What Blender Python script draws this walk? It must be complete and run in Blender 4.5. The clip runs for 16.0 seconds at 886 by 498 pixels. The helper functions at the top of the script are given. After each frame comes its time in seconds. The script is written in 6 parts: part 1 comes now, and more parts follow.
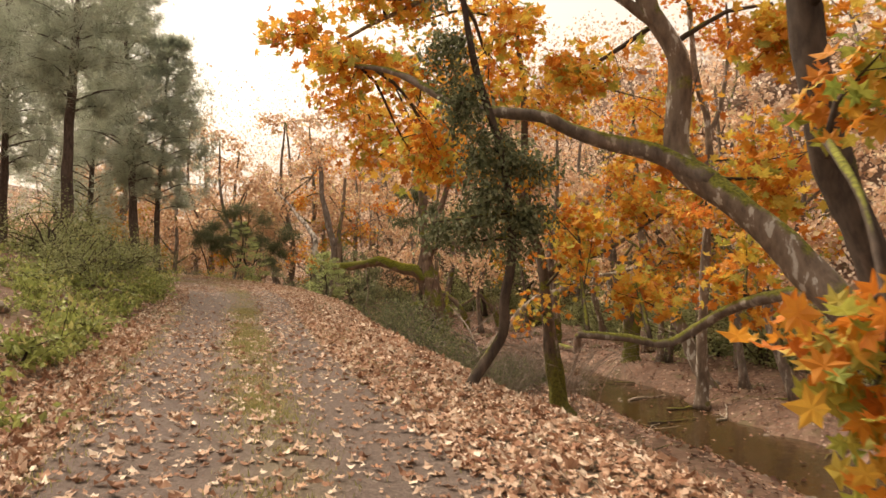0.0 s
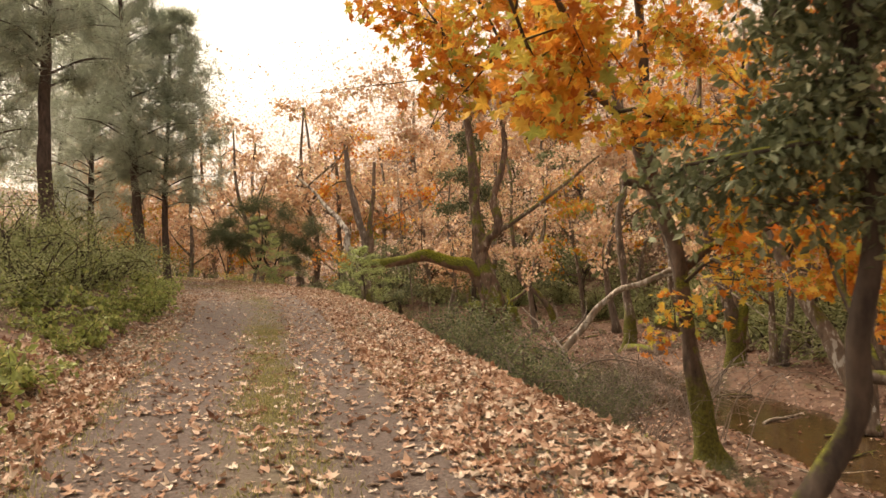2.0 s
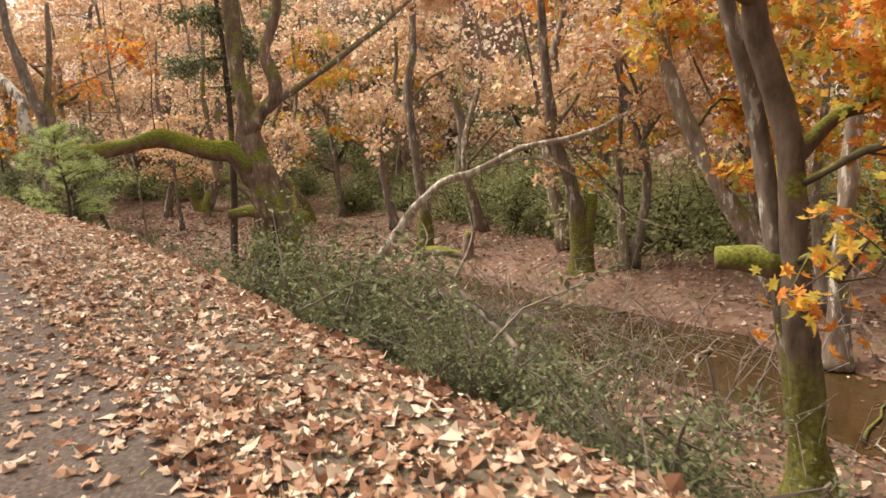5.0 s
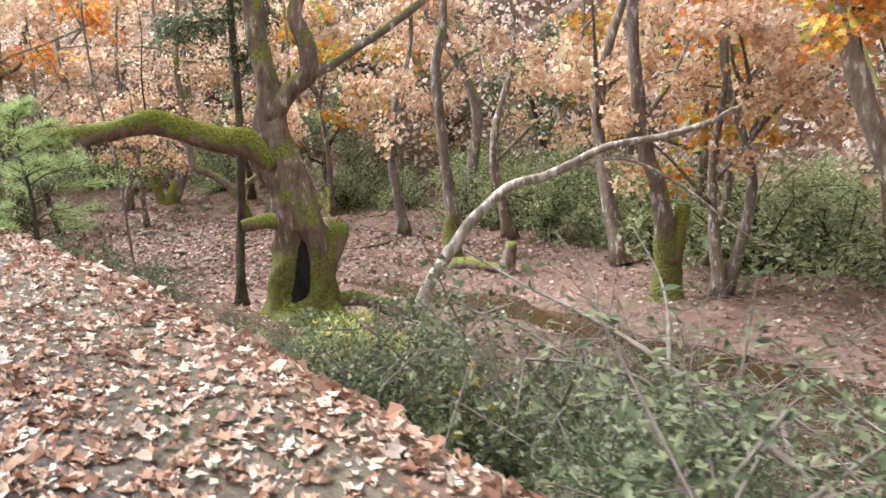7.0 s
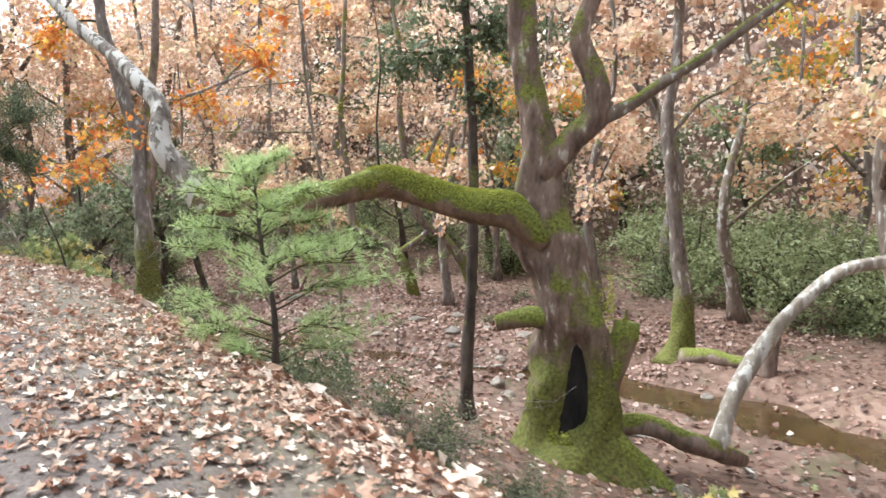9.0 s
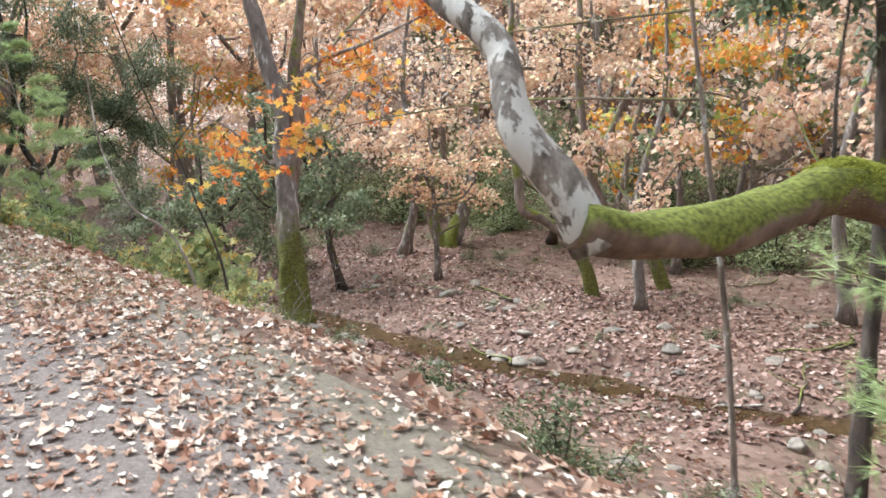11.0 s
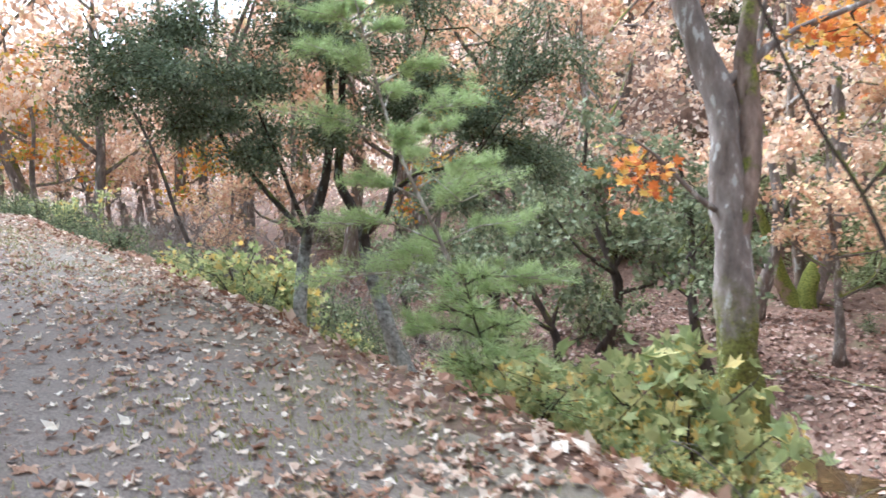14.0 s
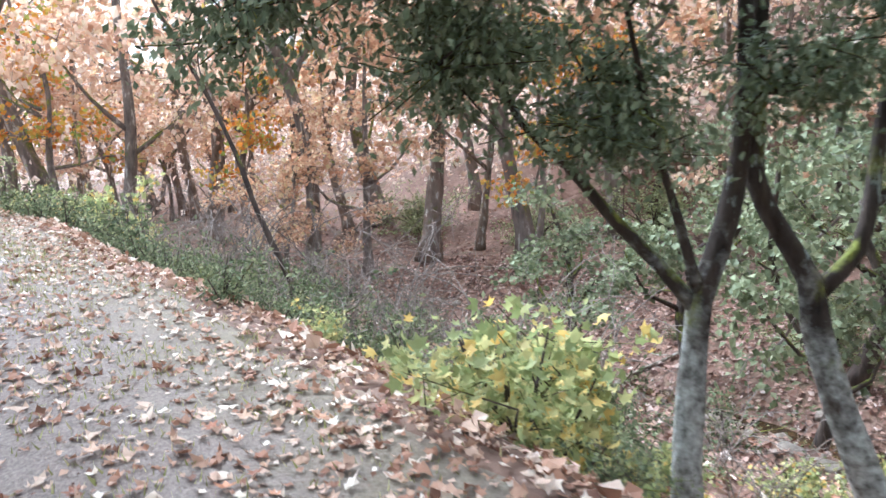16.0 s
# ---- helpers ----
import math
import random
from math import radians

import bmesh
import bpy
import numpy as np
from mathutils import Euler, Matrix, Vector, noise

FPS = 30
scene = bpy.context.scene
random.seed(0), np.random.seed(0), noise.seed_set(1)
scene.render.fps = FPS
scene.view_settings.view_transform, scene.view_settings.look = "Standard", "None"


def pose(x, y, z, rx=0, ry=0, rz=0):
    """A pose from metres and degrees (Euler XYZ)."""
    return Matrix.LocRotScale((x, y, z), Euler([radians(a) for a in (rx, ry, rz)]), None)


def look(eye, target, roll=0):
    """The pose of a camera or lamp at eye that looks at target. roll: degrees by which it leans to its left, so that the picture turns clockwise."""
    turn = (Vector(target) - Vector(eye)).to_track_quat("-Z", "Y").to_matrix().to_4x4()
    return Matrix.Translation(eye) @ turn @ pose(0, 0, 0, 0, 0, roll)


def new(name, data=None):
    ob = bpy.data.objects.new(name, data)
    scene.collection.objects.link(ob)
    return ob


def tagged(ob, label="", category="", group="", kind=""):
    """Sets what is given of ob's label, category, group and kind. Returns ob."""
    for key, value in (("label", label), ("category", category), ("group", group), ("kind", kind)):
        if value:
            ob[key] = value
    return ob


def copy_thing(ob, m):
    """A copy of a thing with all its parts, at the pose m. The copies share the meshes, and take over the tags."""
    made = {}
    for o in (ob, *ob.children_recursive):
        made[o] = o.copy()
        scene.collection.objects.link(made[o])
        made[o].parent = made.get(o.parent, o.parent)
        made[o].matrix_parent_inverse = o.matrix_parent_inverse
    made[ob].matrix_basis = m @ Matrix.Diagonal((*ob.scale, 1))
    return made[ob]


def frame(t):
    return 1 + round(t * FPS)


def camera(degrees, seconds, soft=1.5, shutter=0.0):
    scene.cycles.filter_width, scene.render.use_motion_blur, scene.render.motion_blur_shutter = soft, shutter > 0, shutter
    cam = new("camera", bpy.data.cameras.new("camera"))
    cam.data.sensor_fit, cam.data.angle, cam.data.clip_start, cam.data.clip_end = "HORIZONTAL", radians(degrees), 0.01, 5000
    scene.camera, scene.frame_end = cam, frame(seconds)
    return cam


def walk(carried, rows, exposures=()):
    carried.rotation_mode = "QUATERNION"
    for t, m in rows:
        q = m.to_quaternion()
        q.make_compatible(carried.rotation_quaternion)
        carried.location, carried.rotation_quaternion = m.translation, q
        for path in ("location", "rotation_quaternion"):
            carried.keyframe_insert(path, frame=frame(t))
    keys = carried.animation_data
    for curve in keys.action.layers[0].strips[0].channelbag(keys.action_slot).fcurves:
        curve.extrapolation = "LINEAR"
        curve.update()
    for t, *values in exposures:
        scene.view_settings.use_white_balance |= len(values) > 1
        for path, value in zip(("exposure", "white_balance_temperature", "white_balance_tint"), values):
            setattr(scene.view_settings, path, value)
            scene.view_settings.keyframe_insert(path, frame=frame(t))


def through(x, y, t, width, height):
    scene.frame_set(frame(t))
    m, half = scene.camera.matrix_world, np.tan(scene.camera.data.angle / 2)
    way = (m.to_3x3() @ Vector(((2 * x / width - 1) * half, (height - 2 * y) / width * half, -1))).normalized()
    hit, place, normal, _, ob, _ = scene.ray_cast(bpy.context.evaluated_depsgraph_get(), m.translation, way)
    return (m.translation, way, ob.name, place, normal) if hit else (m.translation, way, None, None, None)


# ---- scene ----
cam = camera(59.77, 16.0, soft=1.5, shutter=0.2)
PATH = [
    (0.0, pose(0.004, 0.001, 1.391, 91.83, -0.52, -0.00)),
    (0.5, pose(-0.234, 1.202, 1.423, 92.59, 0.16, 0.62)),
    (1.0, pose(-0.521, 2.398, 1.452, 92.28, 0.27, 0.01)),
    (1.5, pose(-0.828, 3.583, 1.485, 91.60, 0.41, 0.51)),
    (2.0, pose(-1.151, 4.770, 1.514, 91.19, 1.60, 1.57)),
    (2.5, pose(-1.525, 6.052, 1.528, 90.98, -0.06, 1.03)),
    (3.0, pose(-1.927, 7.281, 1.541, 90.42, 0.32, 0.73)),
    (3.5, pose(-2.263, 8.486, 1.536, 87.67, 1.96, -2.31)),
    (4.0, pose(-2.443, 9.713, 1.575, 83.73, 4.40, -11.45)),
    (6.5, pose(-3.123, 15.190, 1.759, 81.10, 0.22, -25.15)),
    (7.0, pose(-3.357, 16.229, 1.791, 80.56, 0.81, -24.89)),
    (7.5, pose(-3.626, 17.222, 1.826, 81.56, 0.12, -22.72)),
    (8.0, pose(-3.854, 18.217, 1.849, 83.59, 0.76, -21.17)),
    (8.5, pose(-4.105, 19.254, 1.892, 84.25, 0.37, -18.94)),
    (9.0, pose(-4.417, 20.322, 1.934, 84.31, 0.19, -17.64)),
    (9.5, pose(-4.806, 21.368, 1.996, 83.77, -0.23, -15.14)),
    (12.0, pose(-6.913, 26.732, 2.191, 81.22, -0.16, -10.90)),
    (12.5, pose(-7.437, 27.795, 2.198, 81.56, -0.62, -7.76)),
    (13.0, pose(-8.028, 28.903, 2.212, 81.64, 1.25, -6.36)),
    (13.5, pose(-8.669, 30.033, 2.220, 82.62, 0.59, -5.77)),
    (14.0, pose(-9.343, 31.166, 2.245, 83.38, 1.25, -1.94)),
    (14.5, pose(-9.975, 32.296, 2.297, 83.08, 2.07, -0.22)),
    (15.0, pose(-10.594, 33.433, 2.325, 82.10, 2.48, -1.56)),
    (15.5, pose(-11.183, 34.558, 2.360, 81.45, 3.12, -1.10)),
    (16.0, pose(-11.736, 35.694, 2.381, 80.86, 2.64, -1.30)),
]
EXPOSURE = [(0.0, 0.70, 8800, 16), (3.5, 0.72, 8800, 15), (4.2, 0.78, 8600, 14), (6.3, 1.55, 6050, 9), (9.7, 1.63, 5500, 3), (11.8, 1.66, 5350, 4), (16.0, 2.13, 5050, 6)]
walk(cam, PATH, EXPOSURE)

# ---- light ----
world = bpy.data.worlds.new("overcast_sky")
scene.world = world
world.use_nodes = True
wn, wl = world.node_tree.nodes, world.node_tree.links
wn.clear()
sky = wn.new("ShaderNodeTexSky")
sky.sky_type = "NISHITA"
sky.sun_disc = False
sky.sun_elevation, sky.sun_rotation = radians(52), radians(-48)
sky.dust_density, sky.air_density = 6.0, 1.0
cloud = wn.new("ShaderNodeHueSaturation")
cloud.inputs["Saturation"].default_value = 0.12
cloud.inputs["Value"].default_value = 1.0
back = wn.new("ShaderNodeBackground")
back.inputs["Strength"].default_value = 0.15
wout = wn.new("ShaderNodeOutputWorld")
wl.new(sky.outputs[0], cloud.inputs["Color"])
wl.new(cloud.outputs[0], back.inputs["Color"])
wl.new(back.outputs[0], wout.inputs["Surface"])

sun_data = bpy.data.lights.new("sun", "SUN")
sun_data.energy, sun_data.angle, sun_data.color = 1.0, radians(25), (1.0, 0.97, 0.92)
sun = new("sun", sun_data)
sun.matrix_world = look((-20, 28, 40), (0, 10, 0))

# ---- materials ----


def material(name, rough=0.8):
    m = bpy.data.materials.new(name)
    m.use_nodes = True
    nodes, links = m.node_tree.nodes, m.node_tree.links
    return m, nodes, links, nodes["Principled BSDF"]


def ramp(nodes, stops, interp="LINEAR"):
    r = nodes.new("ShaderNodeValToRGB")
    r.color_ramp.interpolation = interp
    el = r.color_ramp.elements
    while len(el) < len(stops):
        el.new(0.5)
    for e, (p, c) in zip(el, stops):
        e.position, e.color = p, (*c, 1)
    return r


def noise_node(nodes, links, scale, detail=4, vec=None, rough=0.55):
    n = nodes.new("ShaderNodeTexNoise")
    n.inputs["Scale"].default_value, n.inputs["Detail"].default_value = scale, detail
    n.inputs["Roughness"].default_value = rough
    if vec is not None:
        links.new(vec, n.inputs["Vector"])
    return n


def mix_rgb(nodes, links, fac, a, b, mode="MIX"):
    x = nodes.new("ShaderNodeMix")
    x.data_type, x.blend_type = "RGBA", mode
    for sock, v in ((x.inputs[0], fac), (x.inputs[6], a), (x.inputs[7], b)):
        if isinstance(v, bpy.types.NodeSocket):
            links.new(v, sock)
        else:
            sock.default_value = v if isinstance(v, float) else (*v, 1)
    return x.outputs[2]


def add_bump(nodes, links, bsdf, height, strength=0.5, dist=0.02):
    b = nodes.new("ShaderNodeBump")
    b.inputs["Strength"].default_value, b.inputs["Distance"].default_value = strength, dist
    links.new(height, b.inputs["Height"])
    links.new(b.outputs[0], bsdf.inputs["Normal"])


def leaf_material(name, stops, through=0.35, rough=0.6):
    """Leaves: each island takes its own colour from the ramp, mottled; light passes through."""
    m, nodes, links, bsdf = material(name)
    geo = nodes.new("ShaderNodeNewGeometry")
    r = ramp(nodes, stops)
    links.new(geo.outputs["Random Per Island"], r.inputs[0])
    tc = nodes.new("ShaderNodeTexCoord")
    n = noise_node(nodes, links, 14.0, 3, tc.outputs["Object"])
    col = mix_rgb(nodes, links, 0.35, r.outputs[0], n.outputs["Fac"], "OVERLAY")
    links.new(col, bsdf.inputs["Base Color"])
    bsdf.inputs["Roughness"].default_value = rough
    bsdf.inputs["Specular IOR Level"].default_value = 0.3
    tr = nodes.new("ShaderNodeBsdfTranslucent")
    links.new(col, tr.inputs["Color"])
    mx = nodes.new("ShaderNodeMixShader")
    mx.inputs[0].default_value = through
    links.new(bsdf.outputs[0], mx.inputs[1])
    links.new(tr.outputs[0], mx.inputs[2])
    links.new(mx.outputs[0], nodes["Material Output"].inputs["Surface"])
    return m


def bark_material(name, dark, light, moss=0.0, patch=0.0, pale=(0.5, 0.47, 0.42), grain=9.0, growth=None):
    """Bark: two-scale mottling, flaking pale patches, moss on upper faces. growth: two colours of the moss or lichen that covers
    the stem up to a ragged line at the height given, above the tree's foot."""
    m, nodes, links, bsdf = material(name)
    tc = nodes.new("ShaderNodeTexCoord")
    mp = nodes.new("ShaderNodeMapping")
    mp.inputs["Scale"].default_value = (1, 1, 0.35)
    links.new(tc.outputs["Object"], mp.inputs[0])
    n1 = noise_node(nodes, links, grain, 8, mp.outputs[0], 0.65)
    n2 = noise_node(nodes, links, 1.7, 3, tc.outputs["Object"])
    r = ramp(nodes, [(0.3, dark), (0.68, light)])
    links.new(n1.outputs["Fac"], r.inputs[0])
    col = mix_rgb(nodes, links, 0.5, r.outputs[0], n2.outputs["Fac"], "OVERLAY")
    if patch:
        n3 = noise_node(nodes, links, 9.0, 5, mp.outputs[0], 0.6)
        f = ramp(nodes, [(0.62 - 0.2 * patch, (0, 0, 0)), (0.66 - 0.2 * patch, (1, 1, 1))])
        links.new(n3.outputs["Fac"], f.inputs[0])
        col = mix_rgb(nodes, links, f.outputs[0], col, pale)
    if moss:
        geo = nodes.new("ShaderNodeNewGeometry")
        sep = nodes.new("ShaderNodeSeparateXYZ")
        links.new(geo.outputs["Normal"], sep.inputs[0])
        n4 = noise_node(nodes, links, 2.6, 5, tc.outputs["Object"], 0.6)
        a = nodes.new("ShaderNodeMath")
        a.operation = "MULTIPLY_ADD"
        links.new(sep.outputs["Z"], a.inputs[0])
        a.inputs[1].default_value = 0.3
        links.new(n4.outputs["Fac"], a.inputs[2])
        f = ramp(nodes, [(0.62 - 0.3 * moss, (0, 0, 0)), (0.74 - 0.3 * moss, (1, 1, 1))])
        links.new(a.outputs[0], f.inputs[0])
        n5 = noise_node(nodes, links, 30.0, 4, tc.outputs["Object"])
        mc = ramp(nodes, [(0.3, (0.06, 0.06, 0.015)), (0.7, (0.25, 0.26, 0.05))])
        links.new(n5.outputs["Fac"], mc.inputs[0])
        col = mix_rgb(nodes, links, f.outputs[0], col, mc.outputs[0])
    if growth:
        g_dark, g_light, top = growth
        sp = nodes.new("ShaderNodeSeparateXYZ")
        links.new(tc.outputs["Object"], sp.inputs[0])
        n6 = noise_node(nodes, links, 5.0, 8, tc.outputs["Object"], 0.7)
        h = nodes.new("ShaderNodeMath")
        h.operation = "MULTIPLY_ADD"
        links.new(n6.outputs["Fac"], h.inputs[0])
        h.inputs[1].default_value = -2.6
        links.new(sp.outputs["Z"], h.inputs[2])
        mr = nodes.new("ShaderNodeMapRange")
        mr.inputs["From Min"].default_value, mr.inputs["From Max"].default_value = top - 1.0, top - 1.6
        links.new(h.outputs[0], mr.inputs["Value"])
        n7 = noise_node(nodes, links, 22.0, 5, tc.outputs["Object"], 0.6)
        gc = ramp(nodes, [(0.3, g_dark), (0.7, g_light)])
        links.new(n7.outputs["Fac"], gc.inputs[0])
        col = mix_rgb(nodes, links, mr.outputs[0], col, gc.outputs[0])
    links.new(col, bsdf.inputs["Base Color"])
    bsdf.inputs["Roughness"].default_value = 0.9
    bsdf.inputs["Specular IOR Level"].default_value = 0.2
    add_bump(nodes, links, bsdf, n1.outputs["Fac"], 0.9, 0.03)
    return m


AUTUMN = [(0.0, (0.46, 0.14, 0.03)), (0.22, (0.66, 0.25, 0.05)), (0.45, (0.76, 0.38, 0.07)), (0.65, (0.76, 0.48, 0.09)), (0.82, (0.64, 0.52, 0.11)), (1.0, (0.34, 0.38, 0.09))]
leaf_amber = leaf_material("amber_leaf", AUTUMN, 0.42)
leaf_orange = leaf_material("orange_leaf", [(0.0, (0.55, 0.14, 0.04)), (0.4, (0.74, 0.28, 0.06)), (0.75, (0.78, 0.44, 0.09)), (1.0, (0.70, 0.54, 0.14))], 0.42)
leaf_gold = leaf_material("gold_leaf", [(0.0, (0.55, 0.16, 0.03)), (0.35, (0.66, 0.30, 0.05)), (0.65, (0.58, 0.40, 0.08)), (0.85, (0.34, 0.36, 0.08)), (1.0, (0.20, 0.28, 0.06))], 0.42)
leaf_tan = leaf_material("tan_leaf", [(0.0, (0.48, 0.27, 0.17)), (0.3, (0.62, 0.40, 0.26)), (0.65, (0.72, 0.52, 0.37)), (0.85, (0.76, 0.62, 0.48)), (1.0, (0.70, 0.58, 0.32))], 0.55)
# Pale greyish leaf for the far hillside: distance haze put into the base colour.
leaf_hazed = leaf_material("hazed_leaf", [(0.0, (0.55, 0.38, 0.28)), (0.4, (0.70, 0.54, 0.42)), (0.8, (0.78, 0.66, 0.55)), (1.0, (0.80, 0.72, 0.62))], 0.6)
# Darker than the road's leaves: tree shade over the brook flat put into colour.
leaf_shaded = leaf_material("shaded_fallen_leaf", [(0.0, (0.09, 0.045, 0.032)), (0.3, (0.19, 0.098, 0.066)), (0.65, (0.31, 0.178, 0.126)), (0.9, (0.41, 0.27, 0.21)), (1.0, (0.52, 0.41, 0.34))], 0.08, 0.6)
leaf_russet = leaf_material("russet_leaf", [(0.0, (0.50, 0.27, 0.16)), (0.5, (0.68, 0.45, 0.28)), (0.85, (0.74, 0.58, 0.39)), (1.0, (0.66, 0.56, 0.29))], 0.58)
leaf_litter_mat = leaf_material("fallen_leaf", [(0.0, (0.16, 0.075, 0.045)), (0.2, (0.33, 0.165, 0.10)), (0.45, (0.46, 0.28, 0.185)), (0.75, (0.60, 0.43, 0.32)), (1.0, (0.80, 0.69, 0.56))], 0.12, 0.75)
leaf_holly = leaf_material("evergreen_leaf", [(0.0, (0.085, 0.10, 0.05)), (0.6, (0.16, 0.19, 0.10)), (1.0, (0.31, 0.34, 0.21))], 0.3, 0.5)
leaf_shrub = leaf_material("shrub_leaf", [(0.0, (0.065, 0.08, 0.037)), (0.5, (0.15, 0.17, 0.085)), (1.0, (0.30, 0.31, 0.17))], 0.3, 0.75)
leaf_fern = leaf_material("fern_leaf", [(0.0, (0.17, 0.17, 0.06)), (0.4, (0.27, 0.32, 0.10)), (0.8, (0.40, 0.45, 0.15)), (1.0, (0.50, 0.44, 0.19))], 0.3)
leaf_heath = leaf_material("heath_leaf", [(0.0, (0.17, 0.19, 0.08)), (0.5, (0.31, 0.34, 0.16)), (1.0, (0.46, 0.47, 0.26))], 0.45)
leaf_olive = leaf_material("olive_leaf", [(0.0, (0.10, 0.115, 0.055)), (0.5, (0.19, 0.21, 0.11)), (1.0, (0.32, 0.33, 0.19))], 0.35, 0.65)
leaf_lime = leaf_material("yellow_green_leaf", [(0.0, (0.24, 0.28, 0.11)), (0.5, (0.40, 0.42, 0.18)), (0.8, (0.57, 0.52, 0.23)), (1.0, (0.68, 0.46, 0.12))], 0.45)
# Tall pines' needles, paled far beyond pine green to stand in for mist.
needle_hazed = leaf_material("pine_needle", [(0.0, (0.35, 0.39, 0.31)), (0.5, (0.50, 0.55, 0.44)), (1.0, (0.62, 0.66, 0.55))], 0.5)
needle_light = leaf_material("young_pine_needle", [(0.0, (0.32, 0.40, 0.15)), (0.5, (0.46, 0.55, 0.23)), (1.0, (0.60, 0.66, 0.37))], 0.5)
grass_mat = leaf_material("grass_blade", [(0.0, (0.20, 0.19, 0.07)), (0.5, (0.34, 0.33, 0.12)), (1.0, (0.54, 0.47, 0.25))], 0.3)
dead_mat = leaf_material("dead_bush_leaf", [(0.0, (0.16, 0.06, 0.05)), (1.0, (0.32, 0.15, 0.12))], 0.2)

bark_mossy = bark_material("mossy_plane_bark", (0.10, 0.065, 0.045), (0.34, 0.25, 0.20), moss=0.12)
bark_limb = bark_material("heavily_mossed_bark", (0.10, 0.065, 0.045), (0.27, 0.18, 0.13), moss=0.8)
bark_plane = bark_material("plane_bark", (0.11, 0.08, 0.06), (0.30, 0.23, 0.18), moss=0.05, patch=0.25)
bark_grey = bark_material("grey_flaking_bark", (0.10, 0.08, 0.066), (0.28, 0.225, 0.19), moss=0.1, patch=0.2, pale=(0.42, 0.38, 0.33))
bark_dark = bark_material("dark_bark", (0.035, 0.026, 0.022), (0.12, 0.09, 0.07), moss=0.02)
bark_pale = bark_material("pale_dead_wood", (0.20, 0.16, 0.12), (0.42, 0.35, 0.28), patch=0.45, pale=(0.56, 0.51, 0.44))
MOSS, LICHEN = ((0.05, 0.045, 0.016), (0.19, 0.185, 0.04)), ((0.075, 0.066, 0.052), (0.50, 0.485, 0.43))
bark_oak_lichen = bark_material("oak_bark_with_lichen", (0.018, 0.013, 0.01), (0.075, 0.056, 0.043), moss=0.08, patch=0.05, pale=(0.25, 0.27, 0.235), grain=16.0, growth=(*LICHEN, 1.25))
bark_grey_moss = bark_material("grey_bark_with_mossy_foot", (0.12, 0.092, 0.076), (0.30, 0.245, 0.21), patch=0.15, pale=(0.44, 0.41, 0.37), growth=(*MOSS, 1.9))
bark_hollow = bark_material("old_plane_bark_with_mossy_foot", (0.065, 0.043, 0.032), (0.28, 0.19, 0.145), moss=0.22, patch=0.12, pale=(0.42, 0.36, 0.30), growth=(*MOSS, 1.35))
bark_twig = bark_material("grey_twig_bark", (0.13, 0.10, 0.085), (0.30, 0.25, 0.21))
bark_patchy = bark_material("patchy_plane_bark", (0.075, 0.056, 0.044), (0.25, 0.19, 0.155), moss=0.05, patch=0.2, pale=(0.42, 0.38, 0.33), growth=(*MOSS, 1.5))
bark_shredded = bark_material("shredded_pale_bark", (0.06, 0.045, 0.035), (0.36, 0.30, 0.25), patch=0.7, pale=(0.55, 0.50, 0.44), grain=14.0)
bark_deadwood = bark_material("grey_brown_dead_wood", (0.09, 0.07, 0.055), (0.25, 0.20, 0.165))
bark_pine = bark_material("pine_bark", (0.05, 0.038, 0.034), (0.16, 0.115, 0.095), grain=14.0)
# Near black: the shade inside the tree's hollow, put into the colour.
hollow_shade_mat = bark_material("shaded_hollow", (0.008, 0.007, 0.006), (0.03, 0.024, 0.02))


def stone_material():
    m, nodes, links, bsdf = material("stream_stone")
    tc = nodes.new("ShaderNodeTexCoord")
    oi = nodes.new("ShaderNodeObjectInfo")
    n1 = noise_node(nodes, links, 8.0, 8, tc.outputs["Object"], 0.65)
    r = ramp(nodes, [(0.3, (0.12, 0.10, 0.08)), (0.7, (0.33, 0.285, 0.235))])
    links.new(n1.outputs["Fac"], r.inputs[0])
    v = ramp(nodes, [(0.0, (0.26, 0.225, 0.19)), (1.0, (0.60, 0.54, 0.47))])
    links.new(oi.outputs["Random"], v.inputs[0])
    col = mix_rgb(nodes, links, 0.6, r.outputs[0], v.outputs[0], "OVERLAY")
    n2 = noise_node(nodes, links, 2.2, 4, tc.outputs["Object"])
    f = ramp(nodes, [(0.58, (0, 0, 0)), (0.68, (1, 1, 1))])
    links.new(n2.outputs["Fac"], f.inputs[0])
    col = mix_rgb(nodes, links, f.outputs[0], col, (0.10, 0.11, 0.035))
    links.new(col, bsdf.inputs["Base Color"])
    bsdf.inputs["Roughness"].default_value = 0.75
    add_bump(nodes, links, bsdf, n1.outputs["Fac"], 0.6, 0.03)
    return m


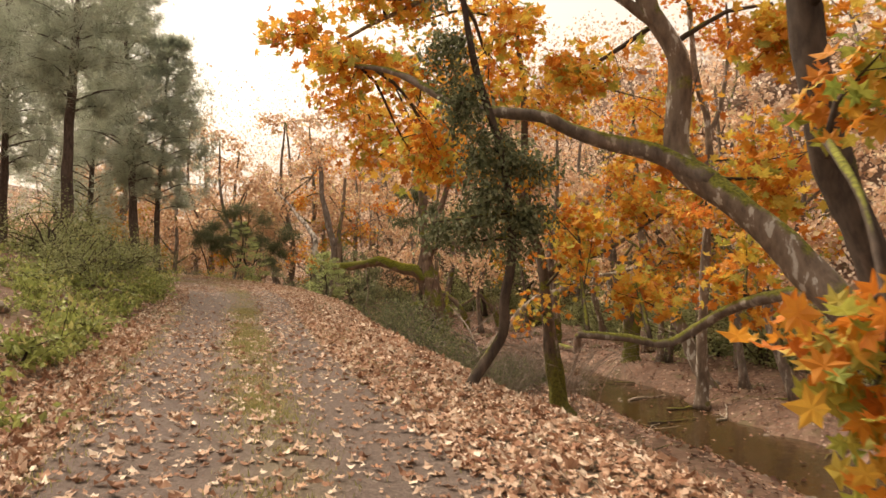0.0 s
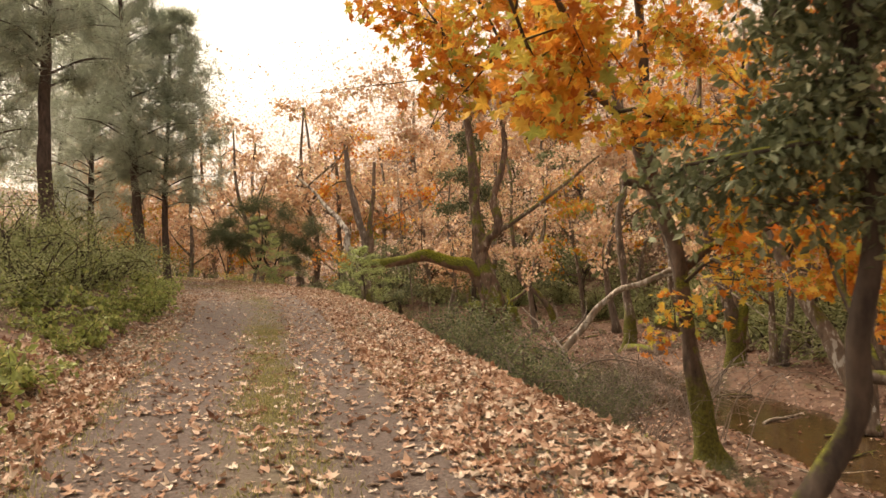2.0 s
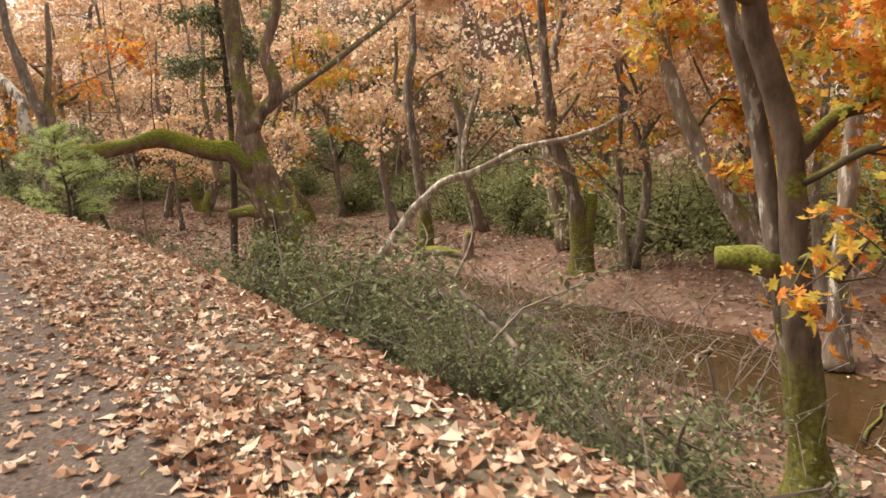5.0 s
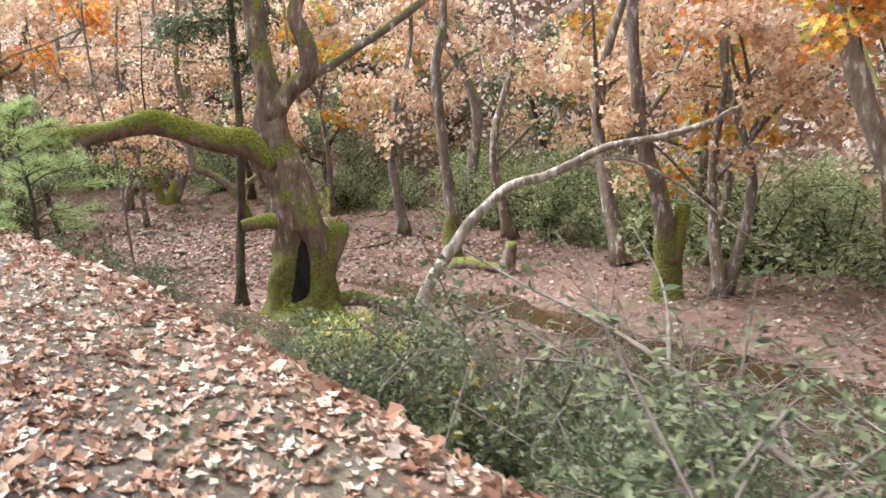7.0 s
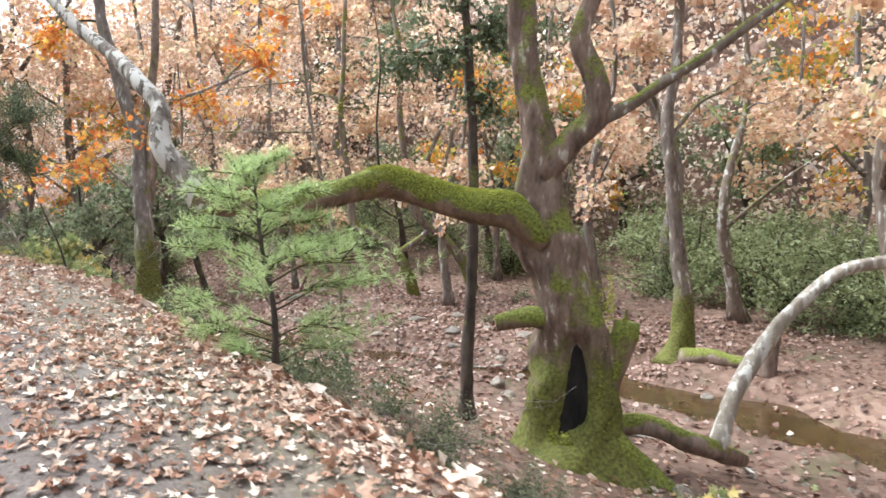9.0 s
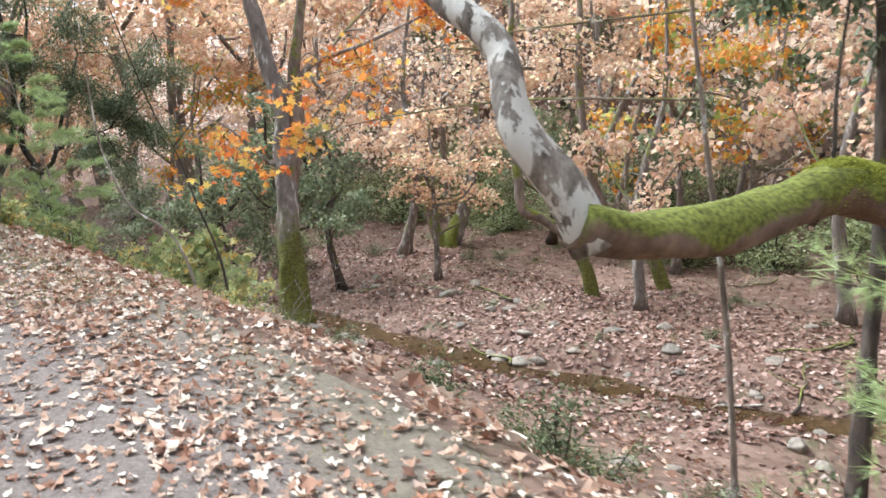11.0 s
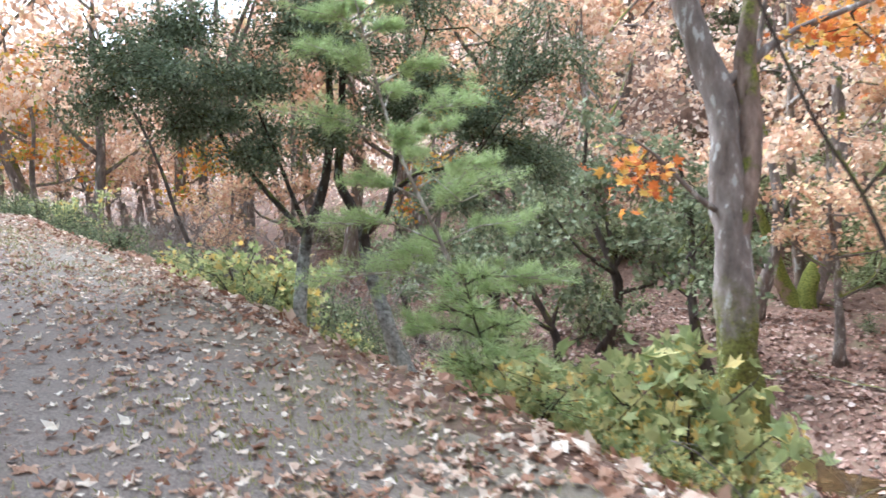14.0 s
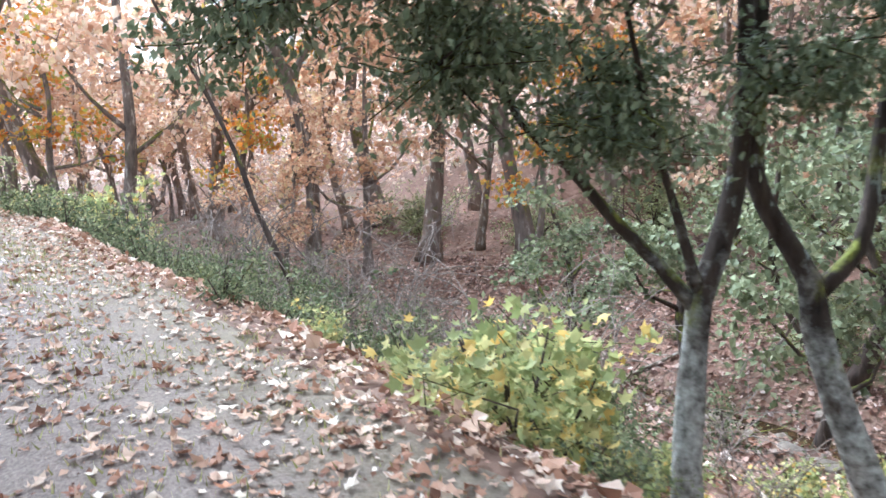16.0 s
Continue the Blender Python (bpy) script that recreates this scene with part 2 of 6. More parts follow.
def ground_material(name, road=False):
    """Soil with leaf mould; on the road gravelly wheel tracks with grass between, by the stored lateral distance."""
    m, nodes, links, bsdf = material(name)
    tc = nodes.new("ShaderNodeTexCoord")
    P = tc.outputs["Object"]
    n1 = noise_node(nodes, links, 11.0, 8, P, 0.7)
    n2 = noise_node(nodes, links, 0.6, 4, P)
    n3 = noise_node(nodes, links, 60.0, 3, P)
    if road:
        r = ramp(nodes, [(0.3, (0.07, 0.050, 0.041)), (0.7, (0.15, 0.112, 0.094))])
        links.new(n1.outputs["Fac"], r.inputs[0])
        col = mix_rgb(nodes, links, 0.4, r.outputs[0], n3.outputs["Fac"], "OVERLAY")
        col = mix_rgb(nodes, links, 0.45, col, n2.outputs["Fac"], "OVERLAY")
        vo = nodes.new("ShaderNodeTexVoronoi")
        vo.inputs["Scale"].default_value = 55.0
        links.new(P, vo.inputs["Vector"])
        vr = ramp(nodes, [(0.0, (0.06, 0.043, 0.036)), (0.5, (0.14, 0.106, 0.09)), (0.85, (0.22, 0.18, 0.157)), (1.0, (0.36, 0.32, 0.29))])
        links.new(vo.outputs["Color"], vr.inputs[0])
        col = mix_rgb(nodes, links, 0.5, col, vr.outputs[0])
        sy = nodes.new("ShaderNodeSeparateXYZ")
        links.new(P, sy.inputs[0])
        dry = nodes.new("ShaderNodeMapRange")
        dry.inputs["From Min"].default_value, dry.inputs["From Max"].default_value = 18.0, 34.0
        dry.inputs["To Max"].default_value = 0.75
        links.new(sy.outputs["Y"], dry.inputs["Value"])
        dust = ramp(nodes, [(0.3, (0.18, 0.14, 0.115)), (0.7, (0.40, 0.325, 0.275))])
        links.new(n3.outputs["Fac"], dust.inputs[0])
        col = mix_rgb(nodes, links, dry.outputs[0], col, dust.outputs[0])
        at = nodes.new("ShaderNodeAttribute")
        at.attribute_name = "lateral"
        ab = nodes.new("ShaderNodeMath")
        ab.operation = "ABSOLUTE"
        links.new(at.outputs["Fac"], ab.inputs[0])
        n4 = noise_node(nodes, links, 2.4, 5, P, 0.6)
        wob = nodes.new("ShaderNodeMath")
        wob.operation = "MULTIPLY_ADD"
        links.new(n4.outputs["Fac"], wob.inputs[0])
        wob.inputs[1].default_value = 1.3
        links.new(ab.outputs[0], wob.inputs[2])
        sc = nodes.new("ShaderNodeMath")
        sc.operation = "MULTIPLY"
        links.new(wob.outputs[0], sc.inputs[0])
        sc.inputs[1].default_value = 0.3
        f = ramp(nodes, [(0.18, (0.42, 0.42, 0.42)), (0.34, (0, 0, 0)), (0.62, (0, 0, 0)), (0.82, (0.42, 0.42, 0.42))])
        links.new(sc.outputs[0], f.inputs[0])
        gr = ramp(nodes, [(0.35, (0.13, 0.10, 0.062)), (0.65, (0.23, 0.20, 0.10))])
        links.new(n1.outputs["Fac"], gr.inputs[0])
        col = mix_rgb(nodes, links, f.outputs[0], col, gr.outputs[0])
    else:
        r = ramp(nodes, [(0.28, (0.05, 0.032, 0.023)), (0.5, (0.125, 0.076, 0.053)), (0.72, (0.235, 0.152, 0.11))])
        links.new(n1.outputs["Fac"], r.inputs[0])
        vo = nodes.new("ShaderNodeTexVoronoi")
        vo.inputs["Scale"].default_value = 7.0
        links.new(P, vo.inputs["Vector"])
        vr = ramp(nodes, [(0.0, (0.09, 0.05, 0.034)), (0.5, (0.20, 0.118, 0.082)), (1.0, (0.33, 0.22, 0.165))])
        links.new(vo.outputs["Color"], vr.inputs[0])
        col = mix_rgb(nodes, links, 0.6, r.outputs[0], vr.outputs[0])
        col = mix_rgb(nodes, links, 0.5, col, n2.outputs["Fac"], "OVERLAY")
        n4 = noise_node(nodes, links, 0.9, 5, P, 0.6)
        f = ramp(nodes, [(0.56, (0, 0, 0)), (0.7, (0.7, 0.7, 0.7))])
        links.new(n4.outputs["Fac"], f.inputs[0])
        col = mix_rgb(nodes, links, f.outputs[0], col, (0.10, 0.11, 0.045))
    links.new(col, bsdf.inputs["Base Color"])
    bsdf.inputs["Roughness"].default_value = 0.9
    bsdf.inputs["Specular IOR Level"].default_value = 0.25
    add_bump(nodes, links, bsdf, n1.outputs["Fac"], 0.8, 0.04)
    return m


def water_material():
    m, nodes, links, bsdf = material("stream_water")
    tc = nodes.new("ShaderNodeTexCoord")
    n = noise_node(nodes, links, 5.0, 4, tc.outputs["Object"])
    r = ramp(nodes, [(0.35, (0.035, 0.02, 0.008)), (0.7, (0.085, 0.05, 0.02))])
    links.new(n.outputs["Fac"], r.inputs[0])
    links.new(r.outputs[0], bsdf.inputs["Base Color"])
    bsdf.inputs["Roughness"].default_value = 0.06
    bsdf.inputs["IOR"].default_value = 1.33
    add_bump(nodes, links, bsdf, n.outputs["Fac"], 0.35, 0.03)
    return m


stone_mat, soil_mat, road_mat, water_mat = stone_material(), ground_material("forest_floor"), ground_material("dirt_road", True), water_material()

# ---- the lie of the land ----
ROAD = [(-40, 11.5), (-10, 3.2), (0, 0.4), (5.6, -1.2), (8, -1.95), (12.5, -3.2), (17.5, -4.5), (21.4, -5.5), (25, -6.7), (28, -7.75), (31, -9.5), (33, -10.8), (36.3, -12.9), (40, -15.5), (42.5, -17.3), (46.5, -20.4), (55, -28), (62, -36), (90, -66)]
GRADE = [(-40, -0.8), (-5, -0.1), (0, 0), (5, 0.11), (10, 0.18), (15, 0.34), (20, 0.53), (25, 0.75), (30, 0.84), (35, 0.98), (40, 1.14), (45, 1.29), (50, 1.41), (60, 1.6), (90, 2.2)]
BROOK = [(-40, 14), (-10, 10), (5, 8), (13, 6.8), (16, 6.3), (19, 5.9), (22, 5.5), (25, 4.9), (28, 4.2), (30, 3.6), (32.5, 2.4), (34.5, 0.0), (36, -1.9), (38, -3.5), (41, -5.1), (44, -6.8), (45.5, -7.9), (48.5, -9.8), (55, -15), (65, -24), (90, -48)]
WATER_Z = -2.0


def smooth(table, y, w=1.2):
    a = np.array(table, float)
    y = np.asarray(y, float)
    return sum(np.interp(y + d, a[:, 0], a[:, 1]) for d in (-w, -w / 2, 0, w / 2, w)) / 5


def road_x(y): return smooth(ROAD, y)


def grade(y): return smooth(GRADE, y, 2.0)


def brook_x(y): return smooth(BROOK, y, 0.8)


def lateral(x, y):
    """Signed distance from the road's middle, to the right positive."""
    slope = (road_x(np.asarray(y) + 0.5) - road_x(np.asarray(y) - 0.5))
    return (x - road_x(y)) / np.sqrt(1 + slope ** 2)


def wave(x, y, k, seed):
    r = np.random.RandomState(seed)
    out = 0
    for i in range(5):
        a, b, p = r.normal(0, 1, 2).tolist() + [r.uniform(0, 6.28)]
        out = out + np.sin(k * (a * x + b * y) * (1 + 0.5 * i) + p) / (1 + 0.5 * i)
    return out / 2.5


LEFT = [(-200, 46), (-60, 15), (-30, 6.0), (-12, 2.5), (-6, 1.4), (-3.6, 0.75), (-2.8, 0.35), (-2.25, 0.03), (0, 0)]
RIGHT = [(0, 0), (2.3, 0.0), (2.7, -0.1), (3.1, -0.42), (3.8, -1.05), (5.0, -1.65), (7.0, -2.3), (8.5, -2.85), (40, -3.0)]
FAR = [(0, -0.42), (0.72, -0.36), (1.1, -0.08), (1.6, 0.2), (4, 0.42), (9, 0.75), (13, 1.3), (17, 3.2), (30, 11.5), (60, 26), (300, 60)]


def height(x, y, road_cut=True):
    x, y = np.asarray(x, float), np.asarray(y, float)
    u, g = lateral(x, y), grade(y)
    left, right = np.array(LEFT), np.array(RIGHT)
    z = g + np.where(u < 0, np.interp(u, left[:, 0], left[:, 1]), np.interp(u, right[:, 0], right[:, 1]))
    slope = (brook_x(y + 0.5) - brook_x(y - 0.5))
    v = (x - brook_x(y)) / np.sqrt(1 + slope ** 2)
    far = np.array(FAR)
    v = v * (1 + 0.3 * wave(y, y * 0.3, 0.9, 19)) / (1 + 0.6 * np.exp(-((y - 39.5) / 6.0) ** 4) + 0.25 * (y < 34))
    zf = WATER_Z + np.interp(np.abs(v), far[:, 0], far[:, 1])
    near_bank = np.minimum(np.maximum(z, zf), WATER_Z + 0.15 + np.abs(v) * 0.8)
    near_bank = np.where(u < 2.6, z, near_bank)
    z = np.where(v > 0, zf, near_bank)
    off = np.clip((np.abs(u) - 2.2) / 1.5, 0, 1)
    z = z + off * (0.10 * wave(x, y, 1.3, 3) + 0.16 * wave(x, y, 0.45, 4)) * np.clip(np.abs(v) / 2, 0.4, 1) + np.exp(-(np.abs(v) / 1.6) ** 2) * 0.13 * wave(x, y, 2.6, 9)
    z = z + np.clip((y - 70) / 30, 0, 1) * np.clip(y - 70, 0, 60) * 0.1 * (u < 0)
    big = np.clip((np.abs(u) - 25) / 40, 0, 1)
    z = z + big * 4 * wave(x, y, 0.06, 8)
    rut = -0.03 * np.exp(-((np.abs(u) - 0.75) / 0.3) ** 2) - 0.02 * (np.abs(u) > 1.6)
    z = z + rut * (np.abs(u) < 2.3)
    if road_cut:
        z = z - 0.06 * (np.abs(u) < 2.15)
    return z


def ground_z(x, y): return float(height(np.array([x]), np.array([y]), False)[0])


# ---- mesh helpers ----


def raw_mesh(name, verts, faces, mat, smooth_shade=True):
    """A mesh from vertex rows and face rows that all have the same number of corners."""
    me = bpy.data.meshes.new(name)
    verts, faces = np.asarray(verts, np.float32), np.asarray(faces, np.int32)
    k = faces.shape[1]
    me.vertices.add(len(verts))
    me.vertices.foreach_set("co", verts.ravel())
    me.loops.add(faces.size)
    me.loops.foreach_set("vertex_index", faces.ravel())
    me.polygons.add(len(faces))
    me.polygons.foreach_set("loop_start", np.arange(0, faces.size, k, dtype=np.int32))
    me.polygons.foreach_set("loop_total", np.full(len(faces), k, np.int32))
    me.polygons.foreach_set("use_smooth", np.full(len(faces), smooth_shade, bool))
    me.materials.append(mat)
    me.update(calc_edges=True)
    return me


def part(name, me, parent=None, label=""):
    ob = new(name, me)
    if parent is not None:
        ob.parent = parent
    return tagged(ob, label)


def thing(name, label, category, group="", at=(0, 0, 0), kind=""):
    ob = new(name)
    ob.location = at
    return tagged(ob, label, category, group, kind)


def curve_points(pts, step=0.12):
    """A smooth line through control points, with rows of x, y, z (and radius)."""
    p = np.array(pts, float)
    p = np.vstack([2 * p[0] - p[1], p, 2 * p[-1] - p[-2]])
    out = []
    for i in range(1, len(p) - 2):
        n = max(1, int(np.linalg.norm(p[i + 1, :3] - p[i, :3]) / step))
        t = np.linspace(0, 1, n, endpoint=False)[:, None]
        a, b, c, d = p[i - 1], p[i], p[i + 1], p[i + 2]
        out.append(0.5 * (2 * b + (c - a) * t + (2 * a - 5 * b + 4 * c - d) * t ** 2 + (3 * b - a - 3 * c + d) * t ** 3))
    out.append(p[-2][None])
    return np.vstack(out)


def tube(line, sides=8, rough=0.06, seed=0, shape=None):
    """Quads of a tapering, uneven limb along rows of x, y, z, radius. Returns vertices and faces."""
    r = np.random.RandomState(seed)
    c, rad = line[:, :3], np.maximum(line[:, 3], 0.002)
    n = len(c)
    tang = np.gradient(c, axis=0)
    tang /= np.linalg.norm(tang, axis=1)[:, None] + 1e-9
    ref = np.array([0.0, 0, 1]) if abs(tang[0, 2]) < 0.8 else np.array([1.0, 0, 0])
    side = np.empty_like(c)
    s = np.cross(tang[0], ref)
    for i in range(n):
        s = s - tang[i] * (s @ tang[i])
        s = s / (np.linalg.norm(s) + 1e-9)
        side[i] = s
    up = np.cross(tang, side)
    ang = np.linspace(0, 2 * np.pi, sides, endpoint=False)
    w = np.ones((n, sides))
    ph = r.uniform(0, 6.28, 6)
    s_len = np.concatenate([[0], np.cumsum(np.linalg.norm(np.diff(c, axis=0), axis=1))])
    for k in range(3):
        w += rough * np.sin((k + 1) * ang[None] + ph[k] + np.sin(s_len * (1.5 + k) + ph[k + 3])[:, None] * 2.0)
    w += r.normal(0, rough * 0.35, w.shape)
    if shape is not None:
        w *= shape(ang[None], s_len[:, None])
    v = c[:, None] + rad[:, None, None] * w[..., None] * (np.cos(ang)[None, :, None] * side[:, None] + np.sin(ang)[None, :, None] * up[:, None])
    v = np.vstack([v.reshape(-1, 3), c[:1], c[-1:]])
    i, j = np.meshgrid(np.arange(n - 1), np.arange(sides), indexing="ij")
    a, b = i * sides + j, i * sides + (j + 1) % sides
    f = np.stack([a, b, b + sides, a + sides], -1).reshape(-1, 4)
    e = np.arange(sides)
    cap0 = np.stack([np.full(sides, n * sides), (e + 1) % sides, e, np.full(sides, n * sides)], -1)[:, :3]
    cap1 = np.stack([np.full(sides, n * sides + 1), (n - 1) * sides + e, (n - 1) * sides + (e + 1) % sides], -1)
    tri = np.vstack([cap0, cap1]) if sides > 3 else cap0[:0]
    return v, f, tri


def tubes_mesh(name, parts_list, mat):
    """Joins tubes into one mesh of triangles."""
    vs, fs, o = [], [], 0
    for v, q, t in parts_list:
        vs.append(v)
        fs += [q[:, [0, 1, 2]] + o, q[:, [0, 2, 3]] + o, t + o]
        o += len(v)
    return raw_mesh(name, np.vstack(vs), np.vstack(fs), mat)


def fan(outline, lift=0.0):
    """A leaf blade: a fan of triangles round its middle, folded a little."""
    o = np.array(outline, float)
    z = lift * (np.hypot(o[:, 0], o[:, 1] - 0.45) - 0.3)
    v = np.vstack([[0, 0.42, 0.02], np.column_stack([o, z])])
    n = len(o)
    f = np.array([(0, i + 1, (i + 1) % n + 1) for i in range(n)])
    return v, f


PLANE_LEAF = fan([(0, 0), (0.16, 0.16), (0.50, 0.10), (0.30, 0.38), (0.56, 0.62), (0.20, 0.66), (0, 1.05), (-0.20, 0.66), (-0.56, 0.62), (-0.30, 0.38), (-0.50, 0.10), (-0.16, 0.16)], 0.45)
PLANE_FAR = fan([(0, 0), (0.45, 0.15), (0.5, 0.6), (0, 1.0), (-0.5, 0.6), (-0.45, 0.15)], 0.4)
KITE = (np.array([(0, 0, 0), (0.5, 0.45, 0.14), (0, 1, 0), (-0.5, 0.45, 0.14)], float), np.array([(0, 1, 2), (0, 2, 3)]))
OVAL = (np.array([(0, 0, 0), (0.26, 0.5, 0.1), (0, 1, 0), (-0.26, 0.5, 0.1)], float), np.array([(0, 1, 2), (0, 2, 3)]))


def star_leaf():
    """A five-lobed leaf of eight triangles: a folded middle and five spread points."""
    tips = [(0.0, 1.05), (0.58, 0.68), (0.52, 0.08), (-0.52, 0.08), (-0.58, 0.68)]
    inner = [(0.2, 0.68), (0.27, 0.36), (0.0, 0.05), (-0.27, 0.36), (-0.2, 0.68)]
    v = [(x, y, 0.16) for x, y in tips] + [(x, y, 0.0) for x, y in inner]
    f = [(0, 9, 5), (1, 5, 6), (2, 6, 7), (3, 7, 8), (4, 8, 9), (5, 9, 6), (9, 8, 6), (8, 7, 6)]
    return np.array(v), np.array(f)


STAR_LEAF = star_leaf()


def curled(seed):
    """A dry plane leaf: lobes of uneven length, the blade rolled and buckled."""
    r = np.random.RandomState(seed)
    v, f = STAR_LEAF
    v = v.copy()
    mid = np.array((0, 0.45, 0))
    v[:5] = mid + (v[:5] - mid) * r.uniform(0.65, 1.2, (5, 1))
    a = r.uniform(0, 3.14)
    across = (v[:, 0] * math.cos(a) + (v[:, 1] - 0.45) * math.sin(a))
    v[:, 2] = r.uniform(0.5, 1.5) * across ** 2 + r.normal(0, 0.09, len(v))
    v[:, 0] *= r.uniform(0.6, 1.0)
    return v, f


CURLED = [curled(40 + i) for i in range(7)]


def needle_tuft(n=6, seed=1):
    r = np.random.RandomState(seed)
    v, f = [], []
    for i in range(n):
        d = r.normal(0, 0.55, 3) + (0, 1.0, 0)
        d /= np.linalg.norm(d)
        s = np.cross(d, r.normal(0, 1, 3))
        s /= np.linalg.norm(s)
        k = len(v)
        v += [s * 0.026, -s * 0.026, d * r.uniform(0.8, 1.1)]
        f.append((k, k + 1, k + 2))
    v.append((0, 0, 0))
    return np.array(v), np.array(f)


NEEDLES = needle_tuft()


def scatter(template, pos, normal, size, r, forward=None):
    """Copies of a leaf at the places given, turned to their normals. Returns vertices and faces."""
    tv, tf = template
    pos, n = np.asarray(pos, float), np.asarray(normal, float)
    n = n / (np.linalg.norm(n, axis=1)[:, None] + 1e-9)
    f = r.normal(0, 1, n.shape) if forward is None else forward + r.normal(0, 0.25, n.shape)
    f = f - n * np.sum(f * n, 1)[:, None]
    f /= np.linalg.norm(f, axis=1)[:, None] + 1e-9
    s = np.cross(f, n)
    size = np.asarray(size, float).reshape(-1, 1, 1)
    v = pos[:, None] + size * (tv[None, :, 0, None] * s[:, None] + tv[None, :, 1, None] * f[:, None] + tv[None, :, 2, None] * n[:, None])
    k = len(tv)
    faces = (tf[None] + (np.arange(len(pos)) * k)[:, None, None]).reshape(-1, 3)
    return v.reshape(-1, 3), faces


def leaves_mesh(name, template, pos, normal, size, mat, r, forward=None):
    v, f = scatter(template, pos, normal, size, r, forward)
    return raw_mesh(name, v, f, mat, False)


def crown_from_clumps(r, anchors, clumps, twig_r=0.02, spread=0.16):
    """Branches that leave the nearest limb for each clump of foliage, twigs through the clump, and places for leaves along them.
    clumps: (centre, radii, leaves). anchors: rows of x, y, z, radius along the limbs."""
    wood, places, ways = [], [], []
    for centre, radii, count in clumps:
        c, rr = np.array(centre, float), np.array(radii, float)
        d = np.linalg.norm(anchors[:, :3] - c, axis=1)
        a = anchors[np.argmin(d)]
        mid = (a[:3] + c) / 2 + r.normal(0, 0.08, 3) * np.linalg.norm(c - a[:3]) + (0, 0, 0.1 * np.linalg.norm(c - a[:3]))
        r0 = min(max(twig_r * 1.8, 0.012 * np.linalg.norm(c - a[:3])), a[3] * 0.8)
        main = curve_points([(*a[:3], r0), (*mid, r0 * 0.8), (*c, r0 * 0.5), (*(c + r.normal(0, 0.5, 3) * rr), 0.004)], 0.25)
        wood.append(tube(main, 5, 0.08, r.randint(9999)))
        n_twig = int(max(5, count // 75))
        for k in range(n_twig):
            q = r.normal(0, 1, 3)
            q = c + q / np.linalg.norm(q) * rr * r.uniform(0.45, 1.0)
            s = main[r.randint(len(main) // 3, len(main))]
            b = (s[:3] + q) / 2 + r.normal(0, 0.1, 3) * rr
            tw = curve_points([(*s[:3], min(s[3], twig_r * 0.55) + 0.002), (*b, twig_r * 0.35), (*q, 0.003)], 0.6)
            wood.append(tube(tw, 3, 0.05, r.randint(9999)))
            m = max(1, count // n_twig)
            t = r.uniform(0.15, 1.0, m) * (len(tw) - 1)
            i0 = np.minimum(t.astype(int), len(tw) - 2)
            on = tw[i0, :3] + (tw[i0 + 1, :3] - tw[i0, :3]) * (t - i0)[:, None]
            places.append(on + r.normal(0, spread, (m, 3)) * (1, 1, 0.8))
            ways.append(np.repeat((q - s[:3])[None], m, 0))
    return wood, np.vstack(places), np.vstack(ways)


def limb_rows(pts, r0, r1):
    p = np.array(pts, float)
    if p.shape[1] == 4:
        return p
    t = np.concatenate([[0], np.cumsum(np.linalg.norm(np.diff(p, axis=0), axis=1))])
    return np.column_stack([p, r0 + (r1 - r0) * (t / t[-1]) ** 0.8])


def flare(line, amount=0.9, over=0.5):
    """Widens the foot of a trunk."""
    z = line[:, 2] - line[0, 2]
    line = line.copy()
    line[:, 3] *= 1 + amount * np.exp(-np.maximum(z, 0) / over * 2)
    return line


def broadleaf(name, label, category, trunk, r0, r1, limbs, clumps, bark, leaf, template, leaf_size, seed, group="", sides=12, spread=0.16, limb_bark=None, shape=None, foot=0.7, twig_bark=None, twig_r=0.02, upright=0.6, step=0.12):
    """A tree: trunk and main limbs along control points, branches and twigs to its clumps of leaves."""
    r = np.random.RandomState(seed)
    base = np.array(trunk[0][:3], float)
    t = flare(curve_points(limb_rows(trunk, r0, r1), step), foot)
    t[:, :3] -= base
    root = thing(name, label, category, group, base)
    part("trunk", tubes_mesh("trunk", [tube(t, sides, 0.09, seed, shape)], bark), root)
    lines = [t]
    for pts, a, b, *mat in limbs:
        ln = curve_points(limb_rows(pts, a, b), step)
        ln[:, :3] -= base
        lines.append(ln)
        part("limb", tubes_mesh("limb", [tube(ln, 10 if step < 0.2 else 6, 0.07, seed + len(lines))], mat[0] if mat else (limb_bark or bark)), root)
    if clumps:
        anchors = np.vstack([ln[len(ln) // 4:] for ln in lines])
        wood, places, ways = crown_from_clumps(r, anchors, [((np.array(c) - base), rr, n) for c, rr, n in clumps], twig_r, spread)
        tagged(part("twigwork", tubes_mesh("twigwork", wood, twig_bark or bark), root), kind="stuff")
        n = r.normal(0, 1, places.shape) + (0, 0, upright)
        size = leaf_size * r.uniform(0.6, 1.2, len(places))
        part("crown", leaves_mesh("crown", template, places, n, size, leaf, r, ways * 0.3 + (0, 0, -0.35)), root)
    return root


# ---- ground, road and water ----


def spaced(lo, hi, fine_lo, fine_hi, fine, coarse_n):
    a = fine_lo - np.geomspace(0.5, fine_lo - lo, coarse_n)[::-1]
    b = fine_hi + np.geomspace(0.5, hi - fine_hi, coarse_n)
    return np.concatenate([a, np.arange(fine_lo, fine_hi + 1e-6, fine), b])


